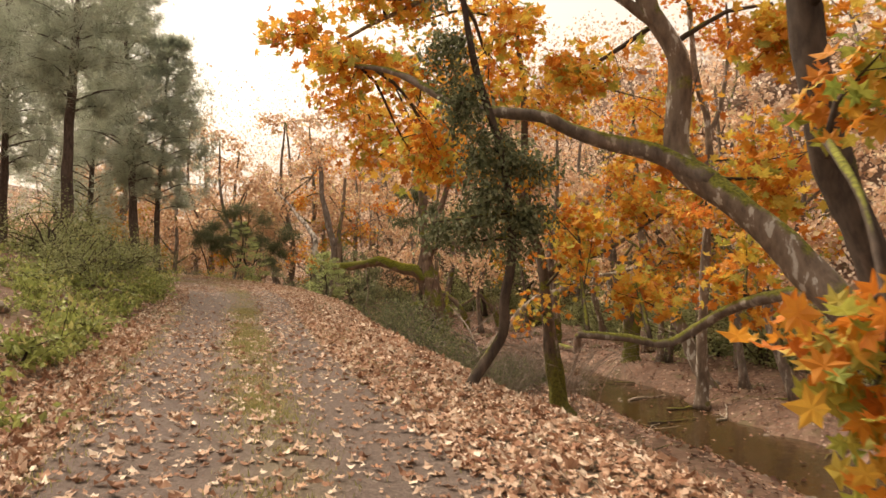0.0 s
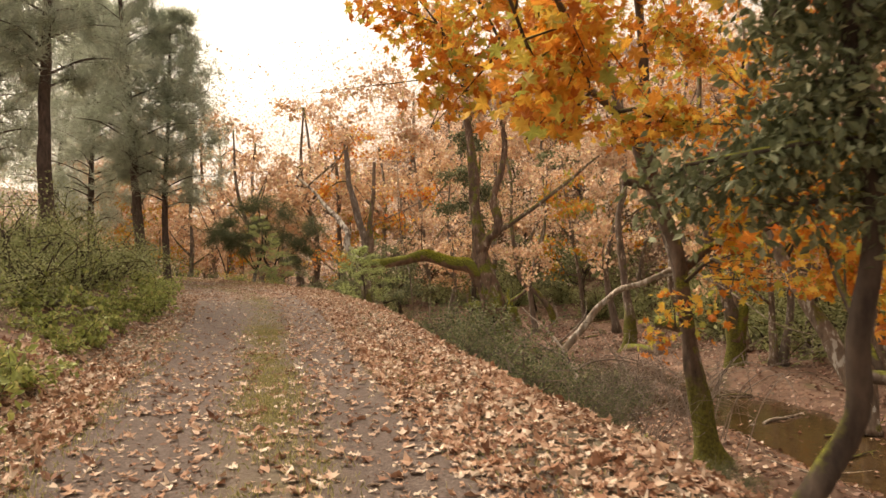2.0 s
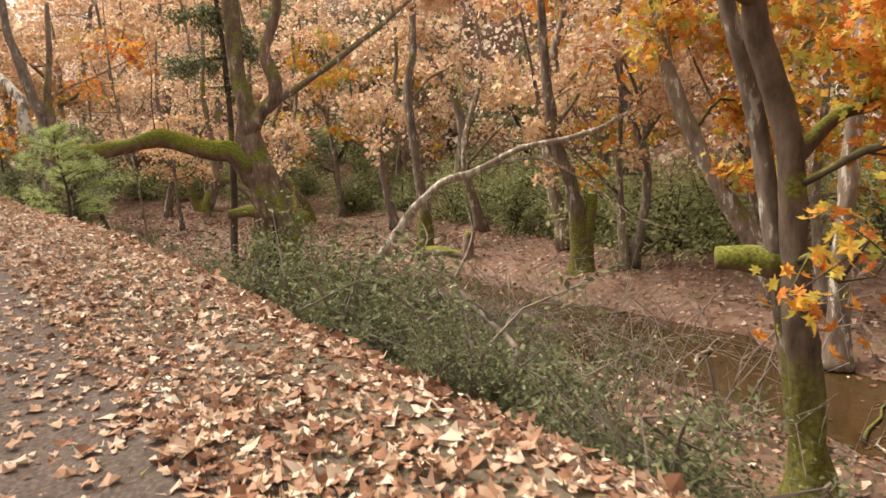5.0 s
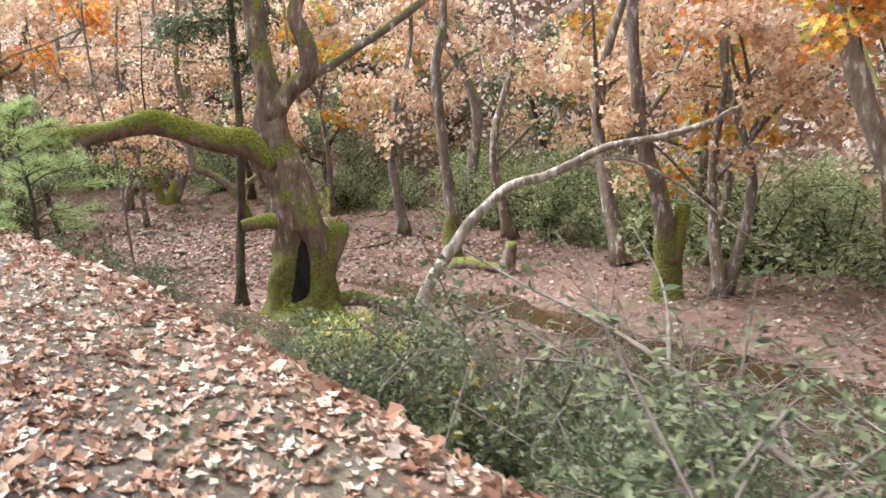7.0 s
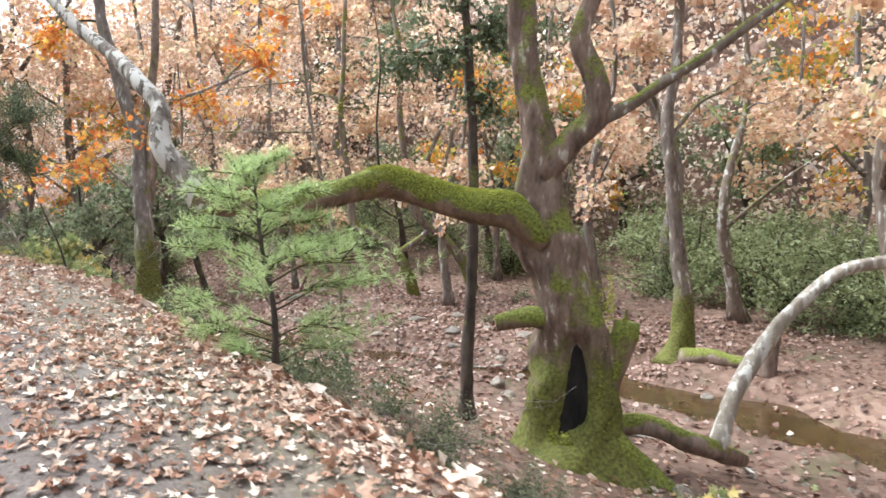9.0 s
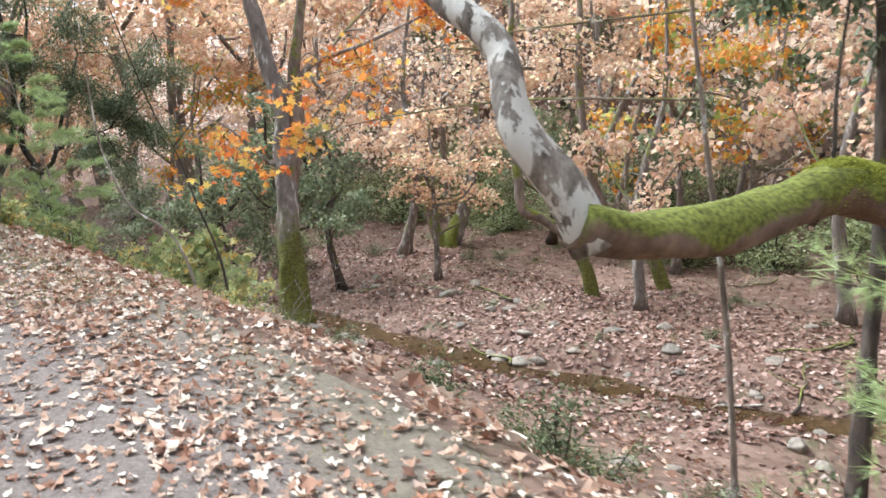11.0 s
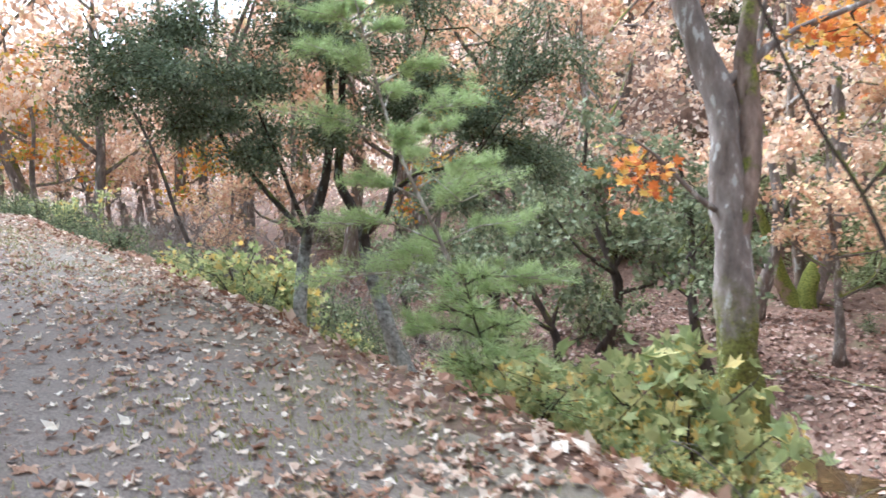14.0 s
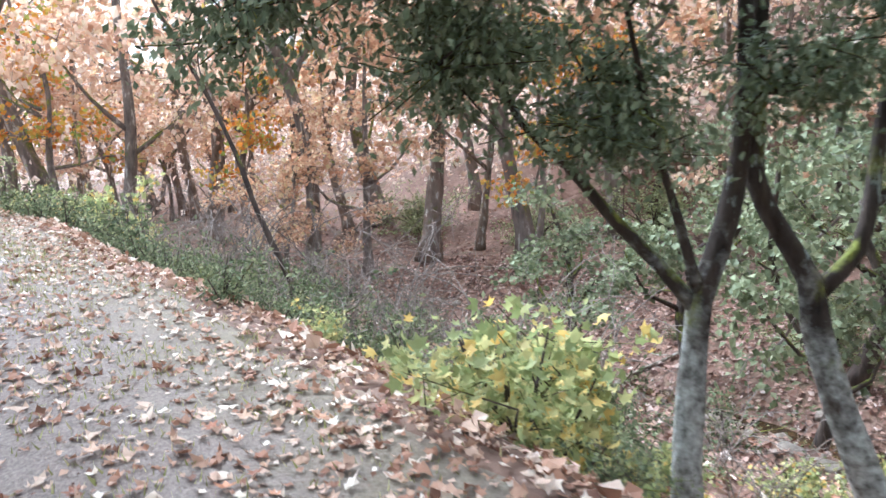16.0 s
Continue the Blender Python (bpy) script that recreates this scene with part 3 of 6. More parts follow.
def grid_mesh(name, X, Y, Z, mat):
    n, m = X.shape
    i, j = np.meshgrid(np.arange(n - 1), np.arange(m - 1), indexing="ij")
    a = i * m + j
    f = np.stack([a, a + 1, a + m + 1, a + m], -1).reshape(-1, 4)
    return raw_mesh(name, np.stack([X, Y, Z], -1).reshape(-1, 3), f[:, ::-1], mat)


gx = spaced(-900, 900, -26, 18, 0.3, 26)
gy = spaced(-700, 1100, -6, 62, 0.3, 26)
GX, GY = np.meshgrid(gx, gy, indexing="ij")
ground = new("ground", grid_mesh("ground", GX, GY, height(GX, GY), soil_mat))
tagged(ground, "brown forest floor under fallen leaves beside a brook", "ground", kind="structure")

ry = np.arange(-12, 66, 0.25)
ru = np.concatenate([[-2.45, -2.4], np.linspace(-2.3, 2.3, 33), [2.4, 2.45]])
slope = road_x(ry + 0.5) - road_x(ry - 0.5)
nrm = np.sqrt(1 + slope ** 2)
RX = road_x(ry)[:, None] + ru[None] / nrm[:, None]
RY = ry[:, None] - ru[None] * (slope / nrm)[:, None]
ru2 = np.repeat(ru[None], len(ry), 0)
RZ = height(RX, RY, False) + 0.006 + 0.012 * wave(RX, RY, 2.2, 5)
RZ[:, [0, -1]] -= 0.12
RZ[:, [1, -2]] -= 0.02
road = new("road", grid_mesh("road", RX, RY, RZ, road_mat))
lat = road.data.attributes.new("lateral", "FLOAT", "POINT")
lat.data.foreach_set("value", ru2.ravel().astype(np.float32))
tagged(road, "unpaved grey-brown dirt road strewn with fallen leaves", "dirt road", kind="structure")

wy = np.arange(-30, 80, 0.4)
wu = np.linspace(-2.4, 2.4, 9)
WX = brook_x(wy)[:, None] + wu[None] * 1.15
WY = np.repeat(wy[:, None], 9, 1)
water = new("water", grid_mesh("water", WX, WY, np.full(WX.shape, WATER_Z - 0.14) + 0.008 * wave(WX, WY, 6, 6), water_mat))
tagged(water, "shallow brown brook water running over stones", "water", kind="structure")

# ---- the hollow mossy plane tree ----


def hollow_shape(ang, s):
    """An open hollow in the trunk's foot, ribs and burrs above it."""
    d = np.angle(np.exp(1j * (ang - HOLLOW_ANGLE - 0.22 * (s - 1.0))))
    slit = np.exp(-(d / (0.52 * np.clip(1.35 - 0.45 * s, 0.3, 1.0))) ** 4) * np.exp(-((s - 1.05) / 0.62) ** 6)
    ribs = 0.10 * np.sin(5 * ang + 1.3 + s) * np.exp(-s / 1.6) + 0.07 * np.sin(3 * ang - 2.6 * s) * np.sin(2.3 * s + 0.6) + 0.05 * np.sin(7 * ang + 5 * s) * np.sin(4.1 * s) * np.exp(-s / 3.5)
    ribs = ribs + 0.28 * np.exp(-((s - 2.95) / 0.38) ** 2) * (0.6 + 0.4 * np.sin(2 * ang + 0.7)) + 0.16 * np.exp(-((s - 1.75) / 0.3) ** 2) * np.sin(ang + 0.5)
    return (1 + ribs) * (1 - 0.72 * slit)


HOLLOW_ANGLE = 2.5
hollow_plane = broadleaf(
    "hollow_plane_tree", "old hollow plane tree, mossy trunk with a dark open hollow", "tree",
    [(-0.32, 28.25, -1.6, 0.60), (-0.22, 28.28, -0.80, 0.50), (-0.20, 28.32, -0.15, 0.46), (-0.38, 28.40, 0.55, 0.37), (-0.60, 28.46, 1.25, 0.30), (-0.61, 28.50, 1.96, 0.22), (-0.68, 28.59, 2.61, 0.175), (-0.75, 28.68, 3.26, 0.16), (-0.78, 28.80, 4.30, 0.15), (-0.87, 28.95, 5.54, 0.12), (-1.00, 29.17, 7.16, 0.08)], 0.52, 0.12,
    [([(-0.62, 28.42, 1.15), (-1.01, 28.47, 1.50), (-1.47, 28.62, 1.55), (-1.95, 28.80, 1.71), (-2.32, 28.92, 1.83), (-2.67, 28.82, 1.79), (-3.01, 28.71, 1.69), (-3.58, 28.46, 1.62), (-4.15, 28.32, 1.62), (-4.46, 28.30, 1.70)], 0.23, 0.13, bark_limb),
     ([(-4.36, 28.31, 1.56), (-4.52, 28.36, 1.88), (-4.75, 28.47, 2.22), (-4.74, 28.72, 2.60), (-4.93, 28.91, 2.84), (-5.22, 29.35, 3.17), (-5.66, 29.85, 3.59), (-6.06, 30.34, 4.04), (-6.94, 31.13, 4.81)], 0.125, 0.03, bark_shredded),
     ([(-0.60, 28.45, 1.85), (-0.35, 28.26, 2.31), (-0.12, 28.19, 2.53), (-0.09, 28.22, 2.91), (-0.20, 28.29, 3.23), (-0.25, 28.33, 3.48), (-0.12, 28.33, 3.80), (0.08, 28.32, 4.37), (0.20, 28.38, 5.26), (0.06, 28.54, 6.40)], 0.17, 0.06),
     ([(-0.14, 28.19, 2.48), (0.24, 28.09, 2.66), (0.61, 28.00, 2.91), (1.11, 27.88, 3.23), (1.61, 27.76, 3.61), (2.04, 27.65, 3.92), (2.67, 27.51, 4.43), (3.29, 27.35, 4.81)], 0.085, 0.03, bark_plane),
     ([(-2.45, 28.90, 1.95), (-2.47, 28.9, 2.5), (-2.42, 28.9, 3.2), (-2.5, 28.95, 3.9)], 0.016, 0.004, bark_dark),
     ([(-0.40, 28.34, 0.20), (-0.80, 28.40, 0.27), (-1.00, 28.46, 0.24), (-1.18, 28.50, 0.20)], 0.15, 0.09, bark_limb),
     ([(-0.10, 28.22, -0.55), (0.12, 28.12, -0.2), (0.24, 28.06, 0.05), (0.26, 28.05, 0.2)], 0.30, 0.15, bark_limb),
     ([(-0.05, 28.0, -1.1), (0.22, 27.8, -1.35), (0.45, 27.6, -1.6), (0.7, 27.4, -1.85)], 0.2, 0.1, bark_limb)],
    [((-3.6, 29.5, 7.4), (1.8, 1.6, 1.3), 480), ((-2.0, 29.0, 9.2), (2.0, 1.8, 1.2), 520), ((0.9, 28.8, 9.4), (2.0, 1.8, 1.2), 460), ((-5.0, 30.2, 6.2), (1.6, 1.5, 1.1), 340), ((2.8, 28.4, 7.2), (1.8, 1.6, 1.2), 420), ((-0.8, 29.0, 7.0), (1.8, 1.5, 1.3), 700), ((0.6, 28.6, 6.3), (1.5, 1.4, 1.2), 600), ((3.2, 27.6, 5.0), (1.5, 1.3, 0.9), 420), ((-2.6, 29.6, 5.6), (1.6, 1.5, 1.1), 420), ((-6.6, 30.9, 4.9), (1.3, 1.2, 0.9), 240), ((1.6, 29.5, 8), (1.8, 1.8, 1.2), 500)],
    bark_hollow, leaf_tan, KITE, 0.15, 11, sides=40, shape=hollow_shape, foot=0.55, twig_bark=bark_plane)
# A black tube fills the slit in place of the hollow's inner shade.
hole = tube(curve_points(limb_rows([(-0.32, 28.20, -1.4, 0.22), (-0.29, 28.20, -1.0, 0.27), (-0.26, 28.21, -0.55, 0.22), (-0.25, 28.24, -0.1, 0.13), (-0.26, 28.28, 0.2, 0.03)], 0, 0), 0.08), 16, 0.12, 3)
hole[0][:] -= np.array((-0.32, 28.25, -1.6))
part("hollow", tubes_mesh("hollow", [hole], hollow_shade_mat), hollow_plane, "black inside of the hollow, its shade painted in")


def moss_cushion(root, line, radius, n, seed, label="bright green moss cushion"):
    """Short moss shoots along the top of a limb."""
    r = np.random.RandomState(seed)
    ln = curve_points([(*p, q) for p, q in zip(line, radius)], 0.05)
    along = r.uniform(0, len(ln) - 1.001, n)
    i = along.astype(int)
    on = ln[i] + (ln[i + 1] - ln[i]) * (along - i)[:, None]
    a = r.normal(0, 0.75, n)
    side = np.gradient(ln[:, :3], axis=0)[i]
    side = np.cross(side / np.linalg.norm(side, axis=1)[:, None], (0, 0, 1))
    up = np.array([0, 0, 1.0])
    nrm = np.sin(a)[:, None] * side + np.cos(a)[:, None] * up
    pos = on[:, :3] + nrm * on[:, 3:4] * 0.98 - np.array(root.location)
    v, f = scatter(OVAL, pos, r.normal(0, 1, pos.shape), r.uniform(0.010, 0.024, n), r, nrm * 0.6)
    tagged(part("moss", raw_mesh("moss", v, f, moss_mat, False), root, label), kind="stuff")


moss_mat = leaf_material("moss_shoot", [(0.0, (0.22, 0.22, 0.035)), (0.5, (0.38, 0.39, 0.06)), (1.0, (0.56, 0.56, 0.12))], 0.45)
moss_cushion(hollow_plane, [(-0.75, 28.45, 1.33), (-1.01, 28.47, 1.50), (-1.47, 28.62, 1.55), (-1.95, 28.80, 1.71), (-2.32, 28.92, 1.83), (-2.6, 28.84, 1.80)], [0.22, 0.215, 0.205, 0.195, 0.185, 0.175], 17000, 5)
moss_cushion(hollow_plane, [(0.05, 28.14, -0.3), (0.24, 28.06, 0.05), (0.26, 28.05, 0.2)], [0.27, 0.2, 0.15], 1800, 6)
moss_cushion(hollow_plane, [(-0.60, 28.40, 1.98), (-0.35, 28.26, 2.31)], [0.16, 0.15], 700, 7)
r = np.random.RandomState(8)
a = r.uniform(0, 6.28, 9500)
zz = -1.55 + 2.3 * r.uniform(0, 1, 9500) ** 1.35 * (0.6 + 0.4 * np.cos(a))
keep = (np.abs(np.angle(np.exp(1j * (a + 1.75)))) > 0.35) & (np.sin(3 * a + 2 * zz) + np.sin(7 * a - 4 * zz) * 0.7 + np.sin(5 * zz + 2 * a) * 0.6 > -0.2)
a, zz = a[keep], zz[keep]
rad = 0.43 + 0.25 * np.exp(-(zz + 1.55) / 0.3) + 0.03 * np.sin(5 * a)
pos = np.column_stack([-0.26 + rad * np.cos(a), 28.30 + rad * np.sin(a), zz]) - np.array(hollow_plane.location)
tagged(part("moss", leaves_mesh("moss", OVAL, pos, r.normal(0, 1, pos.shape), r.uniform(0.02, 0.05, len(a)), moss_mat, r, np.column_stack([np.cos(a), np.sin(a), np.full(len(a), 0.5)])), hollow_plane, "bright green moss cushion"), kind="stuff")

# ---- other named trees ----
bark_foot = bark_material("dark_mossy_bark", (0.05, 0.036, 0.028), (0.17, 0.12, 0.09), moss=0.15, growth=(*MOSS, 1.3))
broadleaf("plane_tree", "twin-stemmed plane tree with orange leaves and mossy foot", "tree",
    [(2.6, 16.9, -1.75), (2.43, 16.85, -0.9), (2.36, 16.84, -0.3), (2.28, 16.88, 0.6), (2.24, 16.9, 1.1), (2.16, 16.94, 1.75), (1.96, 16.97, 2.32), (1.86, 16.99, 2.89), (1.82, 17.02, 3.52), (1.81, 17.05, 4.22), (1.75, 17.10, 5.6), (1.6, 17.2, 7.0)], 0.155, 0.05,
    [([(2.72, 17.1, -1.6), (2.45, 17.15, -0.01), (2.29, 17.20, 1.04), (2.15, 17.24, 1.76), (1.89, 17.28, 2.62), (1.60, 17.33, 3.54), (1.42, 17.36, 4.13), (1.10, 17.42, 5.4)], 0.12, 0.045, bark_patchy),
     ([(2.28, 16.92, 1.35), (2.73, 16.91, 1.69), (3.24, 16.90, 1.80), (3.9, 16.88, 2.13), (4.8, 16.6, 2.8)], 0.07, 0.03),
     ([(2.4, 17.15, 0.42), (2.2, 17.3, 0.48), (1.95, 17.45, 0.5)], 0.14, 0.10, bark_limb),
     ([(1.94, 16.98, 2.60), (1.69, 16.99, 2.71), (1.41, 17.01, 2.77)], 0.085, 0.075),
     ([(1.9, 16.98, 2.8), (1.3, 16.2, 3.5), (0.5, 15.2, 3.9), (-0.3, 14.2, 3.9), (-1.2, 13.3, 3.7)], 0.08, 0.02)],
    [((-0.8, 13.0, 3.7), (1.1, 1.2, 0.75), 450), ((0.4, 14.2, 3.6), (1.1, 1.1, 0.8), 510), ((1.6, 15.4, 3.4), (1.0, 0.9, 1.0), 510), ((2.9, 16.2, 2.3), (0.9, 0.8, 0.9), 540), ((3.9, 16.5, 3.2), (1.3, 1.1, 1.1), 690), ((2.2, 17.2, 5.2), (1.8, 1.6, 1.2), 840), ((0.2, 16.8, 5.4), (1.7, 1.5, 1.1), 690), ((-1.4, 14.6, 5.4), (1.3, 1.2, 0.9), 390), ((-0.6, 17.0, 7.0), (1.6, 1.5, 1.0), 450), ((-1.6, 13.6, 4.6), (1.0, 1.0, 0.8), 390), ((-0.4, 13.6, 4.9), (1.0, 1.0, 0.8), 390), ((1.9, 16.1, 0.5), (0.8, 0.6, 0.8), 90), ((4.4, 15.8, 1.3), (1.1, 1.0, 0.6), 360), ((1.2, 17.3, 7.2), (1.8, 1.8, 1.2), 690), ((2.6, 15.4, 1.2), (0.9, 0.7, 0.8), 100)],
    bark_foot, leaf_amber, PLANE_LEAF, 0.135, 21, sides=18, foot=1.4, twig_bark=bark_dark)

broadleaf("plane_tree", "leaning plane tree whose long limb reaches over the road", "tree",
    [(5.9, 6.8, -2.0), (5.4, 7.0, -0.7), (4.85, 7.25, 0.09), (4.16, 7.52, 0.85), (3.69, 7.90, 1.51), (3.20, 8.28, 2.12), (2.70, 8.74, 2.70), (2.70, 8.74, 3.38), (2.66, 8.73, 3.89), (2.44, 8.71, 4.28), (2.27, 8.70, 4.66), (2.20, 8.68, 5.50), (2.32, 8.64, 6.8)], 0.26, 0.08,
    [([(2.95, 8.5, 2.42), (2.5, 8.74, 2.75), (1.90, 8.76, 2.91), (1.45, 8.75, 3.05), (1.12, 8.75, 3.20), (0.61, 8.9, 3.28), (0.0, 9.2, 3.5), (-0.6, 9.6, 3.9), (-1.2, 10, 4.1)], 0.125, 0.03, bark_grey),
     ([(4.3, 7.5, 0.75), (4.40, 9.0, 1.2), (3.86, 10.28, 0.97), (3.18, 10.79, 0.46), (2.56, 10.78, 0.52), (1.90, 10.77, 0.57)], 0.11, 0.05, bark_grey),
     ([(2.5, 8.71, 4.2), (1.5, 8.9, 4.9), (0.4, 9.4, 5.0), (-0.8, 10.2, 4.8), (-1.7, 11.0, 4.6)], 0.07, 0.02)],
    [((-2.0, 10.8, 4.9), (0.8, 0.9, 0.7), 200), ((-1.1, 10.0, 5.6), (0.9, 0.9, 0.6), 200), ((-1.3, 10.4, 4.2), (0.9, 1.0, 0.7), 260), ((-0.5, 11.2, 3.2), (0.8, 0.9, 0.75), 210), ((0.0, 11.6, 3.0), (0.7, 0.8, 0.7), 170), ((0.6, 10.3, 4.3), (1.0, 1.0, 0.8), 300), ((1.8, 9.8, 3.9), (0.8, 0.9, 0.7), 260), ((2.9, 9.6, 3.0), (0.6, 0.8, 0.8), 220), ((3.9, 9.4, 2.6), (0.8, 1.0, 0.9), 360), ((4.1, 10.4, 1.5), (0.8, 0.8, 0.7), 260), ((2.2, 8.8, 5.7), (1.4, 1.2, 0.9), 420), ((3.6, 8.4, 4.4), (1.0, 1.0, 0.9), 360), ((-0.4, 10.2, 5.3), (1.3, 1.1, 0.7), 340), ((2.1, 12.0, 2.1), (0.8, 0.8, 0.7), 240), ((3.0, 12.2, 1.2), (0.8, 0.7, 0.6), 200)],
    bark_plane, leaf_amber, PLANE_LEAF, 0.16, 31, sides=14, twig_bark=bark_dark)

broadleaf("plane_tree", "dark-stemmed plane tree with hanging sprays of yellow and orange leaves", "tree",
    [(4.0, 5.6, -1.1), (3.75, 5.7, 0.0), (3.30, 5.80, 1.4), (2.95, 5.78, 2.24), (2.80, 5.76, 2.84), (2.70, 5.74, 3.39), (2.60, 5.72, 4.11), (2.5, 5.69, 5.4)], 0.2, 0.09,
    [([(2.92, 5.78, 2.3), (2.4, 4.9, 2.4), (2.0, 4.0, 2.1), (1.75, 3.2, 1.7), (1.62, 2.8, 1.25)], 0.05, 0.012),
     ([(2.7, 5.74, 3.4), (2.9, 4.6, 3.8), (2.6, 3.6, 3.6), (2.1, 2.9, 3.1)], 0.05, 0.015)],
    [((1.66, 3.0, 1.25), (0.36, 0.35, 0.22), 80), ((1.75, 2.9, 0.95), (0.3, 0.3, 0.28), 80), ((1.7, 2.8, 0.65), (0.28, 0.25, 0.25), 54), ((2.1, 3.9, 2.4), (0.5, 0.5, 0.35), 120), ((2.4, 4.2, 3.2), (0.6, 0.6, 0.5), 190), ((3.2, 5.8, 4.3), (1.0, 1.0, 0.8), 260), ((2.3, 5.9, 4.9), (0.8, 0.8, 0.6), 180), ((3.6, 6.2, 2.9), (0.6, 0.6, 0.6), 130)],
    bark_dark, leaf_gold, PLANE_LEAF, 0.145, 41, sides=12, twig_bark=bark_dark, twig_r=0.014, spread=0.1)

broadleaf("holm_oak", "slender crooked evergreen tree with a dense dark green crown", "tree",
    [(0.26, 8.5, -0.15), (0.30, 8.47, 0.14), (0.48, 8.46, 0.43), (0.66, 8.45, 0.75), (0.67, 8.43, 1.12), (0.75, 8.41, 1.54), (0.75, 8.40, 1.96), (0.62, 8.36, 2.75), (0.36, 8.32, 3.54), (0.20, 8.28, 4.34), (0.1, 8.3, 5.1)], 0.062, 0.03, [],
    [((0.95, 8.4, 2.0), (0.34, 0.4, 0.34), 1080), ((0.4, 8.4, 2.15), (0.42, 0.45, 0.42), 1440), ((-0.1, 8.4, 1.95), (0.36, 0.35, 0.26), 504), ((1.05, 8.4, 2.6), (0.3, 0.35, 0.32), 576), ((0.55, 8.35, 2.75), (0.48, 0.45, 0.42), 1440), ((0.2, 8.3, 3.3), (0.42, 0.4, 0.42), 1152), ((0.0, 8.3, 3.9), (0.36, 0.36, 0.45), 864), ((-0.1, 8.3, 4.6), (0.36, 0.36, 0.5), 576), ((0.75, 8.4, 1.7), (0.3, 0.25, 0.2), 288), ((0.35, 8.35, 1.75), (0.3, 0.3, 0.2), 288)],
    bark_dark, leaf_holly, OVAL, 0.072, 51, sides=10, spread=0.1, twig_r=0.012, upright=0.2)

broadleaf("plane_tree", "bare-limbed plane tree standing by the brook", "tree",
    [(6.9, 20.6, -2.1), (6.9, 20.5, 0.0), (6.95, 20.4, 2.1), (7.0, 20.3, 4.0), (6.95, 20.2, 5.4), (6.6, 20.1, 6.6), (6.4, 20.0, 8.4)], 0.16, 0.07,
    [([(6.95, 20.25, 4.9), (7.3, 20.2, 6.0), (7.5, 20.2, 7.4), (7.4, 20.1, 8.6)], 0.08, 0.03), ([(6.98, 20.3, 4.2), (6.4, 20.2, 5.0), (6.2, 20.1, 6.1)], 0.05, 0.02)],
    [((7.6, 20.2, 7.9), (1.5, 1.4, 1.0), 260), ((6.0, 20.0, 6.6), (1.2, 1.1, 0.8), 200), ((7.9, 19.6, 4.4), (1.3, 1.2, 0.9), 260), ((6.3, 19.4, 3.0), (1.1, 1.0, 0.8), 220), ((8.6, 19.4, 2.4), (1.2, 1.1, 0.9), 260), ((6.2, 20.0, 9.0), (1.6, 1.4, 0.9), 240)],
    bark_plane, leaf_orange, PLANE_LEAF, 0.16, 65, twig_bark=bark_dark)

broadleaf("plane_tree", "leaning grey plane tree beyond the brook with yellow leaves", "tree",
    [(7.75, 22.1, -2.1), (7.30, 22.41, -1.05), (7.11, 22.60, -0.38), (6.72, 22.93, 0.54), (6.39, 23.22, 1.38), (6.14, 23.47, 2.22), (6.02, 23.68, 3.14), (5.98, 23.89, 4.30), (5.96, 24.20, 6.14)], 0.22, 0.08, [],
    [((6.3, 23.6, 3.2), (1.7, 1.3, 0.9), 420), ((7.4, 22.9, 2.0), (1.2, 1.1, 1.0), 380), ((5.6, 23.9, 5.0), (1.7, 1.5, 1.1), 420), ((7.9, 23.0, 3.9), (1.5, 1.4, 1.0), 380), ((6.6, 22.2, 0.7), (0.9, 0.7, 0.5), 170), ((6.0, 24.1, 6.9), (2.0, 1.8, 1.2), 420)],
    bark_plane, leaf_amber, PLANE_LEAF, 0.16, 61, twig_bark=bark_dark)

broadleaf("plane_tree", "tall plane tree with grey flaking bark and mossy foot", "tree",
    [(-5.6, 39.7, -1.5), (-5.63, 39.77, -0.69), (-5.62, 39.89, 0.12), (-5.66, 40.01, 0.93), (-5.67, 40.12, 1.65), (-5.73, 40.29, 2.73), (-5.95, 40.44, 3.53), (-6.16, 40.61, 4.43), (-6.47, 40.84, 5.68), (-6.63, 41.13, 7.48)], 0.28, 0.10,
    [([(-5.64, 40.05, 1.15), (-5.50, 40.12, 1.75), (-5.42, 40.2, 2.5), (-5.45, 40.28, 3.4), (-5.30, 40.4, 4.6), (-5.2, 40.5, 6.4)], 0.17, 0.07, bark_mossy),
     ([(-5.7, 40.1, 1.5), (-6.1, 40.0, 1.75), (-6.7, 39.9, 2.3), (-7.1, 39.8, 2.5)], 0.04, 0.012),
     ([(-5.75, 40.3, 3.0), (-5.0, 40.2, 3.6), (-4.0, 40.1, 4.0), (-2.8, 40.3, 4.6)], 0.06, 0.02)],
    [((-6.9, 39.9, 2.0), (0.6, 0.5, 0.35), 70), ((-4.2, 40.2, 3.7), (1.3, 1.2, 0.7), 210), ((-2.8, 40.4, 4.9), (1.4, 1.2, 0.9), 260), ((-6.6, 41, 7.4), (2.0, 1.8, 1.2), 500), ((-7.6, 41.2, 5.2), (1.4, 1.2, 0.9), 260)],
    bark_grey_moss, leaf_orange, PLANE_LEAF, 0.14, 71, sides=16, twig_bark=bark_dark)

